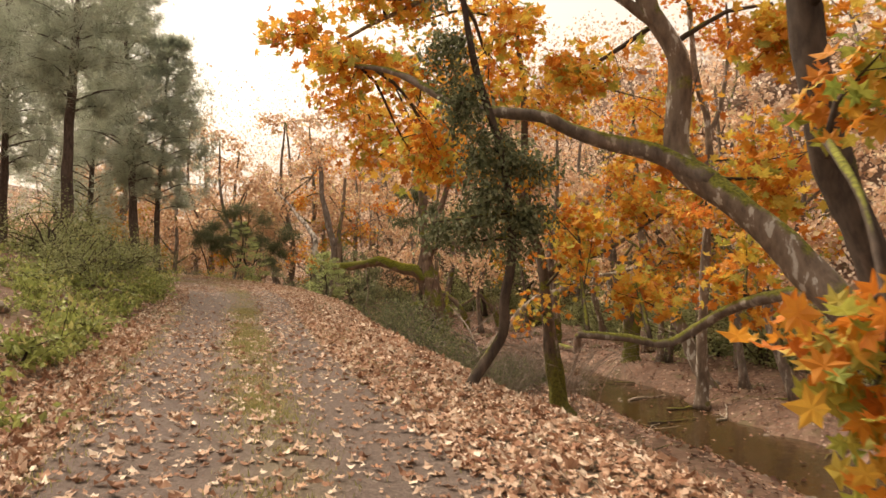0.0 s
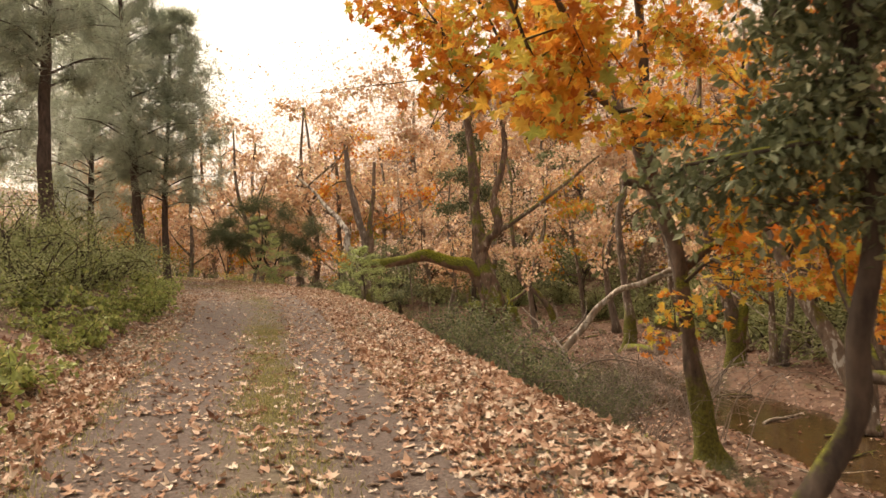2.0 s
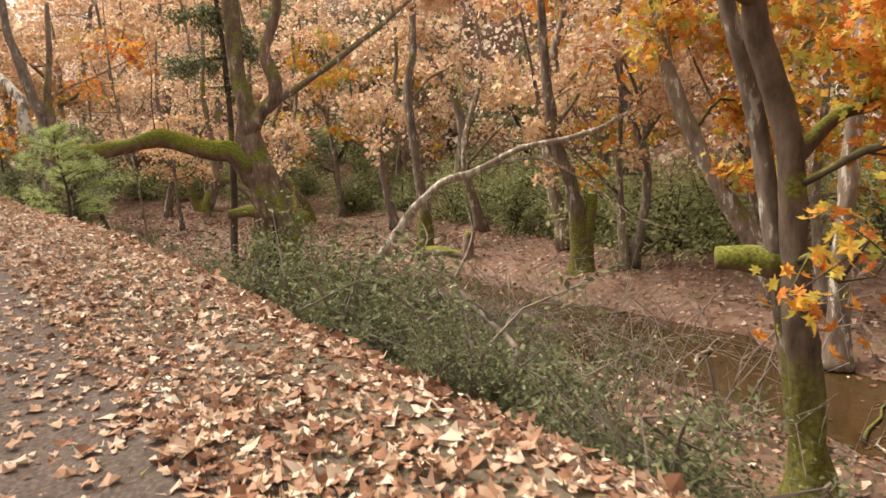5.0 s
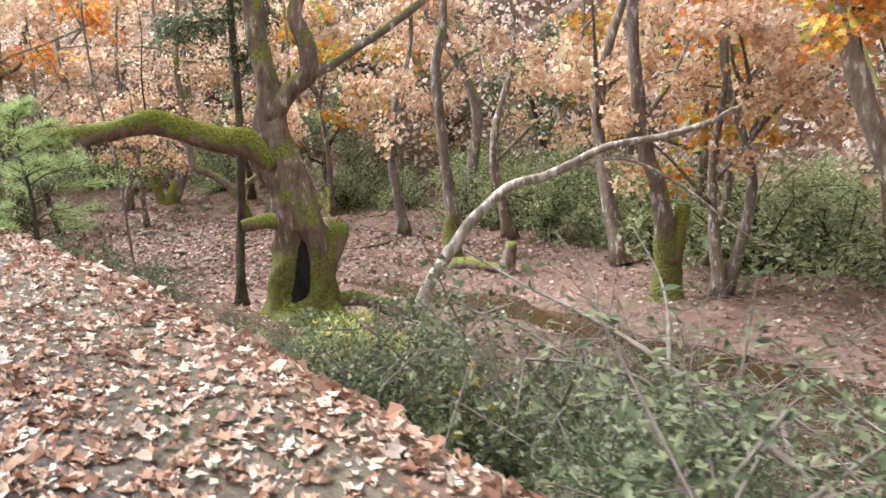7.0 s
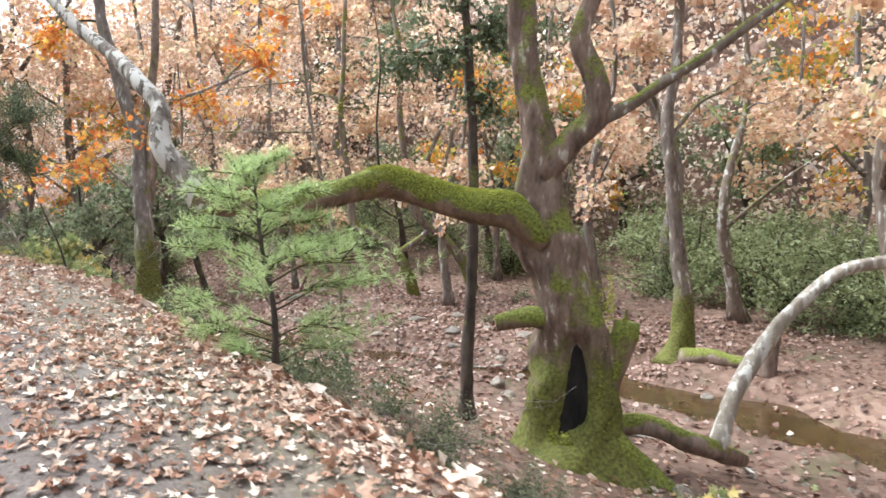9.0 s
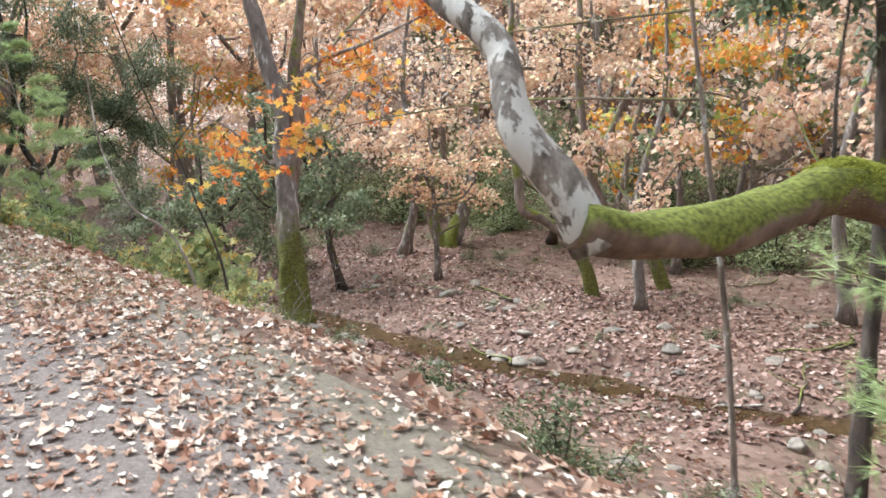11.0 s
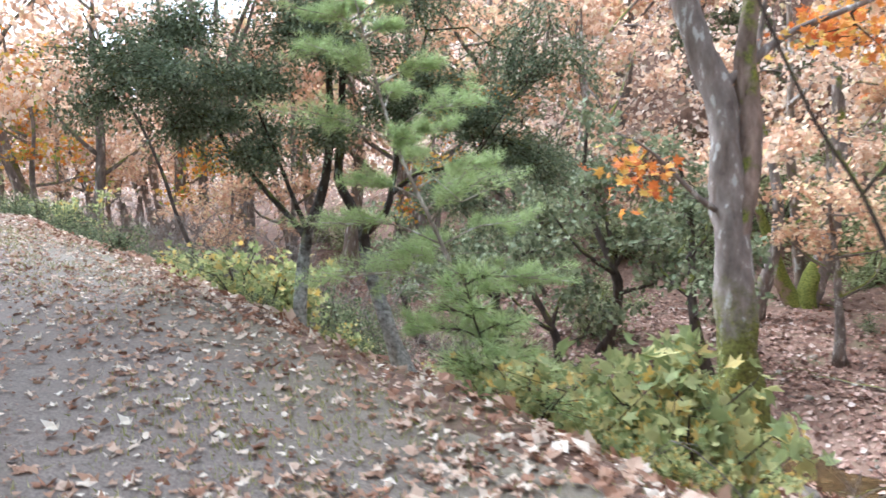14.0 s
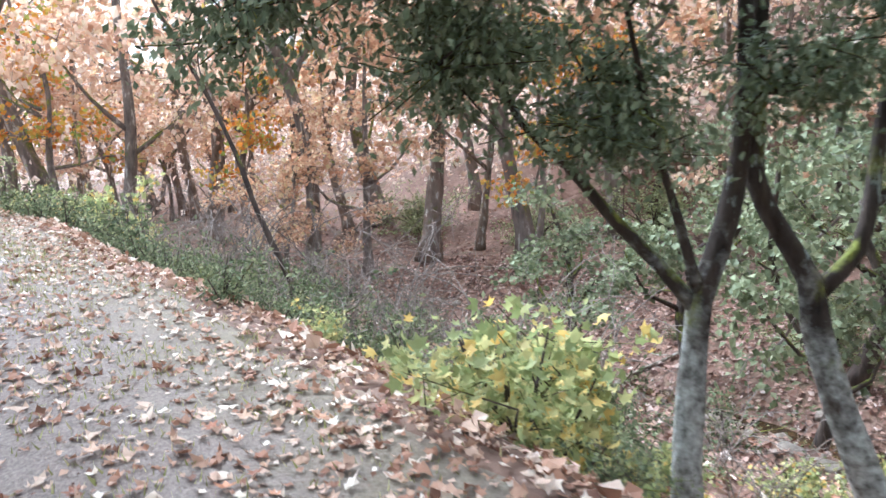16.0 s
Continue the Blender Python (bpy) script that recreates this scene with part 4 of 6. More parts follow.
broadleaf("plane_tree", "young plane tree with a low spray of orange leaves", "tree",
    [(-2.7, 29.3, -1.4), (-2.8, 29.3, 0.0), (-2.9, 29.4, 1.2), (-3.1, 29.4, 2.3), (-3.2, 29.5, 3.4), (-3.2, 29.5, 5.0)], 0.03, 0.012,
    [([(-3.1, 29.4, 2.4), (-4.2, 30.3, 2.42), (-5.3, 31.2, 2.25), (-6.0, 31.6, 2.0), (-6.5, 31.75, 1.85), (-6.9, 31.85, 1.72)], 0.011, 0.003),
     ([(-3.15, 29.45, 3.0), (-4.2, 30.6, 2.95), (-5.2, 31.4, 2.75), (-6.1, 31.7, 2.55)], 0.009, 0.003)],
    [((-6.3, 31.7, 1.95), (0.5, 0.35, 0.16), 64), ((-6.75, 31.85, 1.72), (0.3, 0.3, 0.10), 18), ((-5.7, 31.5, 2.1), (0.5, 0.4, 0.2), 54), ((-5.9, 31.6, 2.6), (0.6, 0.4, 0.25), 46), ((-5.1, 31.2, 2.4), (0.5, 0.4, 0.25), 40), ((-3.4, 29.6, 3.8), (0.8, 0.7, 0.6), 90), ((-3.2, 29.5, 5.0), (1.1, 1.0, 0.7), 140)],
    bark_plane, leaf_orange, PLANE_LEAF, 0.09, 75, sides=8, twig_r=0.006, spread=0.12)

broadleaf("plane_tree", "mottled slim plane tree with a mossy stump-like foot", "tree",
    [(4.85, 33.6, -2.0, 0.30), (4.90, 33.6, -1.3, 0.24), (4.95, 33.65, -0.5, 0.20), (4.85, 33.7, 0.0, 0.15), (4.82, 33.75, 0.9, 0.14), (4.75, 33.85, 1.8, 0.14), (4.70, 34.0, 3.1, 0.12), (4.95, 34.1, 4.1, 0.11), (5.05, 34.2, 5.6, 0.09), (5.05, 34.4, 8.0, 0.06)], 0.2, 0.07,
    [([(4.72, 33.95, 2.6), (5.3, 33.8, 3.3), (5.9, 33.7, 3.6), (6.8, 33.6, 4.2)], 0.05, 0.015)],
    [((5.1, 34.3, 5.8), (1.9, 1.7, 1.1), 380), ((4.5, 34.0, 8.0), (2.2, 2.0, 1.3), 480), ((6.2, 34.0, 4.1), (1.4, 1.2, 0.8), 240)],
    bark_patchy, leaf_tan, KITE, 0.15, 81, twig_bark=bark_twig)

broadleaf("plane_tree", "stout plane tree leaning back from a mossy broken foot", "tree",
    [(6.85, 27.8, -1.9, 0.30), (6.80, 27.8, -1.2, 0.25), (6.72, 27.82, -0.4, 0.21), (6.55, 27.9, 0.5, 0.17), (6.30, 28.0, 1.4, 0.14), (6.15, 28.1, 2.6, 0.12), (6.05, 28.2, 4.6, 0.09), (6.2, 28.4, 7.2, 0.06)], 0.24, 0.07,
    [([(6.82, 27.75, -1.0), (6.98, 27.7, -0.3), (7.02, 27.68, 0.15)], 0.2, 0.13, bark_limb), ([(6.25, 28.05, 1.7), (6.9, 28.0, 2.5), (7.4, 27.9, 3.6)], 0.07, 0.02)],
    [((6.1, 28.2, 4.9), (1.7, 1.5, 1.0), 360), ((7.6, 27.9, 3.8), (1.3, 1.2, 0.8), 260), ((6.2, 28.4, 7.2), (2.0, 1.8, 1.2), 420)],
    bark_patchy, leaf_orange, KITE, 0.14, 83, twig_bark=bark_twig)

broadleaf("plane_tree", "plane tree forking low from a mossy foot", "tree",
    [(-0.35, 48.6, -2.0), (-0.42, 48.7, -1.45), (-0.1, 48.75, -0.97), (0.53, 49.01, 1.27), (0.63, 49.35, 3.67), (0.81, 49.69, 6.06), (0.82, 49.92, 7.66)], 0.26, 0.09,
    [([(-0.38, 48.65, -1.7), (-0.75, 48.85, -0.9), (-0.98, 49.0, -0.1), (-1.3, 49.2, 1.0)], 0.24, 0.1, bark_limb), ([(-0.36, 48.62, -1.9), (-0.30, 48.7, -1.2), (0.05, 48.8, -0.4)], 0.34, 0.2, bark_limb)],
    [((0.8, 49.5, 5.6), (2.0, 1.8, 1.2), 420), ((-1.2, 49.2, 2.2), (1.5, 1.3, 0.9), 260), ((1.8, 49.2, 3.8), (1.5, 1.3, 0.8), 260), ((0.8, 49.9, 7.8), (2.0, 1.8, 1.2), 400)],
    bark_grey, leaf_russet, KITE, 0.18, 85, twig_bark=bark_plane)

bark_mossfoot = bark_material("brown_bark_with_mossy_foot", (0.10, 0.075, 0.058), (0.27, 0.20, 0.16), moss=0.25, growth=(*MOSS, 1.5))
broadleaf("plane_tree", "plane tree bending up from a mossy sprawling foot", "tree",
    [(3.33, 40.79, -2.1), (3.08, 40.84, -1.51), (2.76, 41.02, -0.68), (2.22, 41.22, 0.09), (1.56, 41.42, 0.69), (1.30, 41.66, 1.97), (1.16, 41.92, 3.52), (1.25, 42.17, 5.30), (1.00, 42.52, 7.29)], 0.17, 0.05,
    [([(1.40, 41.52, 1.19), (2.04, 41.64, 2.64), (2.78, 41.76, 4.20), (2.98, 42.03, 6.20)], 0.09, 0.03, bark_plane)],
    [((1.84, 41.91, 4.19), (1.1, 1.0, 0.7), 130), ((3.15, 41.57, 3.31), (1.1, 1.0, 0.7), 130), ((0.84, 42.07, 4.18), (1.1, 1.0, 0.7), 130), ((2.02, 41.51, 1.75), (1.1, 1.0, 0.7), 130), ((3.19, 41.90, 5.53), (1.1, 1.0, 0.7), 130)],
    bark_mossfoot, leaf_russet, KITE, 0.12, 86, sides=10, twig_bark=bark_plane, spread=0.3)

broadleaf("plane_tree", "plane tree with a low mossy crook in its trunk", "tree",
    [(1.45, 41.18, -2.1), (1.20, 41.23, -0.92), (0.77, 41.41, -0.20), (0.22, 41.56, 0.24), (-0.27, 41.69, 0.57), (-0.36, 41.92, 1.95), (-0.50, 42.18, 3.51), (-0.37, 42.36, 4.84), (-0.22, 42.64, 6.84)], 0.17, 0.05,
    [([(0.88, 41.37, -0.37), (1.89, 41.33, 0.42), (2.36, 41.50, 2.09), (2.83, 41.68, 3.75), (3.19, 41.90, 5.53)], 0.09, 0.03, bark_plane)],
    [((-1.28, 42.25, 3.17), (1.1, 1.0, 0.7), 130), ((0.17, 42.11, 3.73), (1.1, 1.0, 0.7), 130), ((-0.63, 41.98, 2.06), (1.1, 1.0, 0.7), 130), ((-1.82, 42.49, 4.16), (1.1, 1.0, 0.7), 130), ((0.42, 42.37, 5.73), (1.1, 1.0, 0.7), 130)],
    bark_mossfoot, leaf_russet, KITE, 0.11, 87, sides=10, twig_bark=bark_plane, spread=0.3)

broadleaf("evergreen_tree", "slender dark evergreen tree with a narrow crown", "tree",
    [(-1.0, 30.1, -1.45), (-0.95, 30.15, -0.5), (-0.87, 30.2, 0.42), (-0.82, 30.25, 1.35), (-0.80, 30.35, 2.5), (-0.82, 30.5, 3.7), (-0.87, 30.6, 4.9), (-0.9, 30.7, 6.4), (-0.9, 30.9, 8.0)], 0.088, 0.04, [],
    [((-1.5, 30.5, 3.5), (0.8, 0.7, 0.4), 700), ((-0.5, 30.6, 3.9), (0.7, 0.7, 0.45), 700), ((-1.3, 30.6, 4.5), (0.9, 0.8, 0.5), 800), ((-0.6, 30.4, 2.9), (0.5, 0.5, 0.35), 360), ((-0.9, 30.7, 5.6), (1.0, 0.9, 0.6), 900), ((-0.9, 30.8, 6.8), (0.9, 0.8, 0.6), 700), ((-0.9, 30.9, 8.0), (0.6, 0.6, 0.7), 500)],
    bark_dark, leaf_holly, OVAL, 0.12, 91, spread=0.12)

oak_clumps = [((-11.0, 38.95, 2.3), (0.6, 0.5, 0.35), 1700), ((-10.3, 38.85, 2.45), (0.5, 0.4, 0.35), 1360), ((-11.7, 38.8, 2.6), (0.55, 0.5, 0.35), 1530), ((-12.4, 38.8, 2.75), (0.5, 0.5, 0.35), 1360), ((-11.7, 38.6, 3.05), (0.75, 0.6, 0.35), 3204), ((-12.3, 39.0, 3.3), (0.7, 0.7, 0.4), 2958), ((-10.9, 38.6, 3.05), (0.75, 0.6, 0.4), 3204), ((-11.9, 39.8, 3.7), (0.9, 0.8, 0.5), 3451), ((-11.4, 39.3, 2.75), (0.55, 0.6, 0.3), 1972), ((-10.6, 39.4, 3.6), (0.8, 0.8, 0.5), 3204), ((-11.2, 40.0, 4.4), (1.1, 1.0, 0.6), 3697), ((-10.9, 39.2, 2.55), (0.4, 0.4, 0.25), 861)]
broadleaf("evergreen_oak", "evergreen oak with a straight lichen-spotted trunk and spreading dark crown", "tree",
    [(-10.62, 39.05, 0.15), (-10.58, 39.09, 0.85), (-10.54, 39.15, 1.29), (-10.50, 39.18, 1.52), (-10.40, 39.21, 1.75), (-10.31, 39.25, 2.05), (-10.24, 39.32, 2.5), (-10.25, 39.4, 3.3), (-10.4, 39.5, 4.3)], 0.078, 0.022,
    [([(-10.52, 39.18, 1.48), (-10.67, 39.21, 1.68), (-10.88, 39.25, 1.91), (-11.09, 39.29, 2.17), (-11.29, 39.33, 2.38), (-11.5, 39.37, 2.8), (-11.8, 39.4, 3.2)], 0.036, 0.012),
     ([(-10.5, 39.18, 1.55), (-10.62, 39.1, 1.9), (-10.75, 39.05, 2.3), (-10.9, 38.9, 2.8)], 0.03, 0.010)],
    oak_clumps, bark_oak_lichen, leaf_holly, OVAL, 0.052, 101, sides=12, spread=0.09, twig_r=0.014, upright=0.3)

broadleaf("evergreen_oak", "evergreen oak with a curved forking trunk and dark crown", "tree",
    [(-9.50, 39.05, -0.1), (-9.69, 39.11, 0.53), (-9.83, 39.18, 0.96), (-9.91, 39.25, 1.34), (-9.92, 39.29, 1.56), (-10.05, 39.32, 1.80), (-10.17, 39.36, 2.07), (-10.14, 39.42, 2.4), (-10.1, 39.5, 3.2), (-10.0, 39.6, 4.2)], 0.09, 0.022,
    [([(-9.90, 39.28, 1.50), (-9.69, 39.30, 1.70), (-9.61, 39.34, 1.96), (-9.55, 39.39, 2.28), (-9.42, 39.44, 2.8), (-9.2, 39.5, 3.6)], 0.048, 0.014),
     ([(-9.62, 39.34, 1.9), (-9.35, 39.3, 2.1), (-9.1, 39.3, 2.15), (-8.7, 39.3, 2.3)], 0.03, 0.012)],
    [((-8.0, 39.6, 2.3), (0.7, 0.6, 0.6), 2210), ((-8.9, 39.2, 1.85), (0.5, 0.5, 0.35), 1190), ((-9.6, 38.9, 2.75), (0.6, 0.6, 0.4), 1870), ((-7.7, 39.7, 3.2), (0.7, 0.7, 0.6), 1700), ((-9.2, 39.0, 3.0), (0.7, 0.7, 0.5), 2465), ((-9.9, 39.0, 3.4), (0.8, 0.7, 0.5), 2958), ((-8.6, 39.4, 2.6), (0.6, 0.6, 0.45), 1725), ((-9.3, 39.8, 3.9), (1.0, 0.9, 0.6), 3204), ((-10.1, 39.8, 4.6), (1.0, 1.0, 0.6), 3204), ((-8.3, 39.9, 3.4), (0.7, 0.7, 0.6), 1725), ((-8.7, 39.6, 1.9), (0.5, 0.5, 0.35), 739), ((-8.9, 39.5, 1.95), (0.55, 0.5, 0.4), 1300), ((-8.5, 39.7, 1.55), (0.5, 0.5, 0.35), 1000), ((-8.2, 39.8, 2.3), (0.6, 0.6, 0.45), 1400), ((-8.8, 39.7, 2.8), (0.65, 0.6, 0.5), 1500), ((-8.1, 39.9, 3.1), (0.6, 0.6, 0.5), 1200)],
    bark_oak_lichen, leaf_holly, OVAL, 0.052, 111, sides=14, spread=0.09, twig_r=0.014, upright=0.3)

broadleaf("leaning_stem", "thin dark leaning stem of a young bare tree", "tree",
    [(-13.55, 46.75, -0.3), (-13.78, 46.81, 0.13), (-14.26, 47.00, 1.29), (-14.51, 47.13, 2.04), (-14.84, 47.26, 2.84), (-15.26, 47.39, 3.63), (-15.64, 47.52, 4.39), (-16.1, 47.65, 5.4)], 0.055, 0.015,
    [([(-14.9, 47.28, 2.95), (-15.0, 47.3, 3.5), (-14.8, 47.2, 4.2)], 0.015, 0.005), ([(-15.3, 47.4, 3.7), (-15.0, 47.5, 4.3), (-14.7, 47.6, 4.6)], 0.014, 0.005)],
    [], bark_dark, leaf_tan, PLANE_FAR, 0.12, 121, sides=8)

broadleaf("bare_sapling", "pale bare sapling bowed over the road's edge", "sapling",
    [(-6.55, 32.1, -0.1), (-6.67, 32.13, 0.53), (-6.80, 32.22, 0.99), (-6.96, 32.28, 1.26), (-7.26, 32.35, 1.46), (-7.41, 32.41, 1.70), (-7.53, 32.47, 1.99), (-7.59, 32.52, 2.25), (-7.65, 32.59, 2.65), (-7.7, 32.6, 3.2)], 0.022, 0.005,
    [([(-6.96, 32.28, 1.26), (-6.95, 32.3, 1.7), (-7.05, 32.35, 2.2)], 0.008, 0.003)], [], bark_pale, leaf_tan, PLANE_FAR, 0.1, 131, sides=6)
broadleaf("bare_sapling", "dark bare leaning sapling on the bank", "sapling",
    [(-6.5, 34.5, -0.3), (-6.62, 34.58, 0.57), (-6.92, 34.74, 1.37), (-7.16, 34.88, 2.03), (-7.36, 34.96, 2.38), (-7.61, 35.08, 2.99), (-7.9, 35.2, 3.8)], 0.02, 0.006,
    [([(-7.16, 34.88, 2.03), (-6.9, 34.9, 2.4), (-6.8, 34.9, 2.9)], 0.012, 0.004)], [], bark_dark, leaf_tan, PLANE_FAR, 0.1, 132, sides=6)

broadleaf("fallen_bough", "pale barkless bough arching up from the brook's bank", "fallen branch",
    [(1.62, 28.12, -1.5), (1.78, 28.22, -1.22), (2.0, 28.36, -0.95), (2.28, 28.46, -0.66), (2.62, 28.50, -0.27), (2.95, 28.42, 0.13), (3.54, 28.24, 0.62), (4.11, 28.01, 0.79), (4.54, 27.85, 0.98), (5.21, 27.60, 1.31), (6.14, 27.20, 1.48), (6.90, 26.89, 1.71), (7.38, 26.72, 1.96), (8.40, 26.27, 2.09), (9.77, 25.66, 2.24)], 0.125, 0.025,
    [([(4.4, 27.9, 0.92), (5.28, 27.52, 1.08), (5.82, 27.24, 0.91), (6.51, 26.83, 0.42), (7.37, 26.30, -0.34), (8.36, 25.80, -0.7)], 0.04, 0.01), ([(4.0, 28.05, 0.78), (4.0, 28.0, 1.1), (3.95, 28.0, 1.5)], 0.02, 0.008)],
    [], bark_pale, leaf_tan, PLANE_FAR, 0.1, 141, sides=10, foot=0.0)


broadleaf("fallen_branch", "long dead branch with mossy butt lying across the bank shrubs", "fallen branch",
    [(0.45, 18.6, -1.15), (0.67, 19.01, -0.80), (0.93, 19.46, -0.69), (0.86, 20.21, -0.45), (0.76, 20.86, -0.18), (0.61, 21.64, 0.04), (0.42, 22.66, 0.22), (0.2, 23.4, 0.45)], 0.05, 0.010,
    [([(0.86, 20.21, -0.45), (0.4, 20.8, -0.2), (0.06, 21.2, -0.1), (-0.21, 21.7, 0.11), (-0.72, 21.86, 0.31), (-1.36, 21.81, 0.2), (-1.82, 21.71, 0.25)], 0.022, 0.006),
     ([(0.9, 20.0, -0.5), (0.74, 20.18, -0.27), (0.19, 20.34, -0.2), (-0.32, 20.37, -0.11), (-0.92, 20.3, -0.2)], 0.02, 0.006),
     ([(0.76, 20.86, -0.18), (1.2, 21.4, 0.1), (1.5, 21.9, 0.35), (1.6, 22.4, 0.7)], 0.024, 0.006),
     ([(0.9, 19.7, -0.62), (1.3, 20.2, -0.5), (1.9, 20.5, -0.5), (2.6, 20.6, -0.7)], 0.026, 0.007),
     ([(0.61, 21.64, 0.04), (0.9, 22.1, 0.3), (0.8, 22.6, 0.7)], 0.018, 0.005),
     ([(0.19, 20.34, -0.2), (-0.1, 20.1, -0.3), (-0.4, 19.9, -0.5)], 0.016, 0.005)],
    [], bark_deadwood, leaf_tan, PLANE_FAR, 0.1, 145, sides=9, foot=0.0)


def log(name, label, pts, r0, r1, mat, seed):
    base = np.array(pts[0], float)
    ln = curve_points(limb_rows(pts, r0, r1))
    ln[:, :3] -= base
    ob = new(name, tubes_mesh(name, [tube(ln, 12, 0.1, seed)], mat))
    ob.location = base
    return tagged(ob, label, "log")


def laid(pts, dz): return [(x, y, ground_z(x, y) + dz) for x, y in pts]


log("fallen_log", "dark mossy log lying by a tree foot", laid([(4.7, 33.3), (5.0, 32.8), (5.3, 32.3), (5.5, 31.9)], 0.08), 0.16, 0.12, bark_mossy, 151)
log("fallen_log", "mossy half-sunk log beside the hollow tree's foot", [(-0.1, 28.3, -1.15), (0.62, 28.3, -1.12), (1.15, 28.0, -1.32), (1.7, 28.15, -1.55), (2.3, 28.5, -1.85)], 0.15, 0.1, bark_mossy, 153)
log("mossy_stump", "short mossy stump on the leafy flat", [(5.5, 31.8, ground_z(5.5, 31.8) - 0.15), (5.56, 31.8, ground_z(5.5, 31.8) + 0.3), (5.6, 31.75, ground_z(5.5, 31.8) + 0.75)], 0.17, 0.15, bark_mossy, 152)


def stick(x, y, turn, length, seed):
    """A dead branch lying on the ground, with a side twig or two."""
    r = np.random.RandomState(seed)
    c, s = math.cos(turn), math.sin(turn)
    line = []
    for k in range(6):
        d = (k / 5 - 0.5) * length
        px, py = x + c * d + r.normal(0, 0.06), y + s * d + r.normal(0, 0.06)
        line.append((px, py, max(ground_z(px, py), WATER_Z - 0.16) + 0.03 + 0.1 * r.uniform() * length * 0.3, 0.022 * length * (1 - 0.13 * k)))
    base = np.array(line[0][:3])
    ln = curve_points(line, 0.15)
    ln[:, :3] -= base
    wood = [tube(ln, 6, 0.08, seed)]
    for k in range(3):
        b0 = ln[r.randint(2, len(ln) - 1)]
        e = b0[:3] + r.normal(0, 0.28, 3) * length * (1, 1, 0.35) + (0, 0, 0.06)
        wood.append(tube(curve_points([(*b0[:3], b0[3] * 0.6), (*((b0[:3] + e) / 2 + r.normal(0, 0.04, 3)), b0[3] * 0.4), (*e, 0.003)], 0.2), 4, 0.05, seed + k))
    ob = new("dead_branch", tubes_mesh("dead_branch", wood, (bark_plane, bark_pale, bark_dark)[seed % 3]))
    ob.location = base
    return tagged(ob, "bare dead branch lying among fallen leaves", "branch", "dead branches")


rd = np.random.RandomState(160)
for k in range(46):
    y = rd.uniform(13, 54)
    stick(float(brook_x(y)) + rd.uniform(-3.0, 9.0) * 1.15, y, rd.uniform(0, 3.14), rd.uniform(0.7, 2.0), 1600 + k)
for x, y, turn, length in ((1.3, 21.2, -0.6, 2.2), (0.6, 22.6, 0.5, 1.7), (2.0, 23.2, -0.2, 2.0), (-0.6, 21.9, -0.3, 1.5), (2.6, 21.5, 0.9, 1.6)):
    stick(x, y, turn, length, 1700 + int(x * 10 + y))

# ---- pines ----


def pine(name, label, base, tall, lean, seed, spread=2.6, first=0.35, r0=0.2, tufts=2600, mat=None, tuft=0.5, group="", bark=None):
    """A pine: straight stem, whorls of drooping boughs, tufts of needles at their ends."""
    r = np.random.RandomState(seed)
    root = thing(name, label, "tree", group, base)
    top = np.array([lean[0], lean[1], tall])
    pts = [(0, 0, -0.3), (0.02 * tall * r.normal(), 0.02 * tall * r.normal(), tall * 0.3), tuple(top * (1, 1, 0.65) * (0.6, 0.6, 1)), tuple(top)]
    stem = flare(curve_points(limb_rows(pts, r0, r0 * 0.2), tall / 40), 0.5)
    part("trunk", tubes_mesh("trunk", [tube(stem, 10, 0.06, seed)], bark or bark_pine), root)
    wood, places, ways = [], [], []
    n = int(26 * (1 - first) * (2.9 if tall > 6 else 1.6))
    for k in range(n):
        t = first + (1 - first) * (k + r.uniform()) / n
        s = stem[min(int(t * len(stem)), len(stem) - 2)]
        a = k * 2.4 + r.normal(0, 0.4)
        ln = spread * (1.08 - t) ** 0.6 * r.uniform(0.55, 1.1) * (0.6 + 0.4 * min(1, (t - first) * 6))
        d = np.array([math.cos(a), math.sin(a), 0.12 + 0.35 * t])
        e = s[:3] + d * ln + (0, 0, -0.05 * ln)
        m = s[:3] + d * ln * 0.5 + (0, 0, 0.08 * ln)
        br = curve_points([(*s[:3], max(0.008, s[3] * 0.3)), (*m, max(0.006, s[3] * 0.2)), (*e, 0.004)], ln / 8)
        wood.append(tube(br, 4, 0.05, r.randint(9999)))
        for q in range(10):
            b = br[r.randint(len(br) // 3, len(br))]
            o = b[:3] + r.normal(0, 0.26, 3) * ln * (1, 1, 0.8 if tall > 6 else 0.5) * 0.75 + d * (0.1 if tall > 6 else 0.35) * ln
            wood.append(tube(curve_points([(*b[:3], 0.006), (*o, 0.003)], ln / 4), 3, 0.02, r.randint(9999)))
            c = max(2, tufts // (n * 10))
            f = r.uniform(0.2, 1.05, c)[:, None]
            places.append(b[:3] + (o - b[:3]) * f + r.normal(0, (0.07 if tall > 6 else 0.03) * ln, (c, 3)) * (1, 1, 0.9 if tall > 6 else 0.7))
            ways.append(np.repeat((o - b[:3] + (0, 0, 0.15 * ln))[None], c, 0))
    tagged(part("twigwork", tubes_mesh("twigwork", wood, bark or bark_pine), root), kind="stuff")
    places, ways = np.vstack(places), np.vstack(ways)
    ways = ways / (np.linalg.norm(ways, axis=1)[:, None] + 1e-6) + r.normal(0, 0.35, ways.shape)
    # Tall pines default to needles with mist put into the colour.
    part("crown", leaves_mesh("crown", NEEDLES, places, r.normal(0, 1, places.shape), tuft * r.uniform(0.7, 1.2, len(places)), mat or needle_hazed, r, ways), root)
    return root


def on_ground(x, y, dz=0.0): return (x, y, ground_z(x, y) + dz)


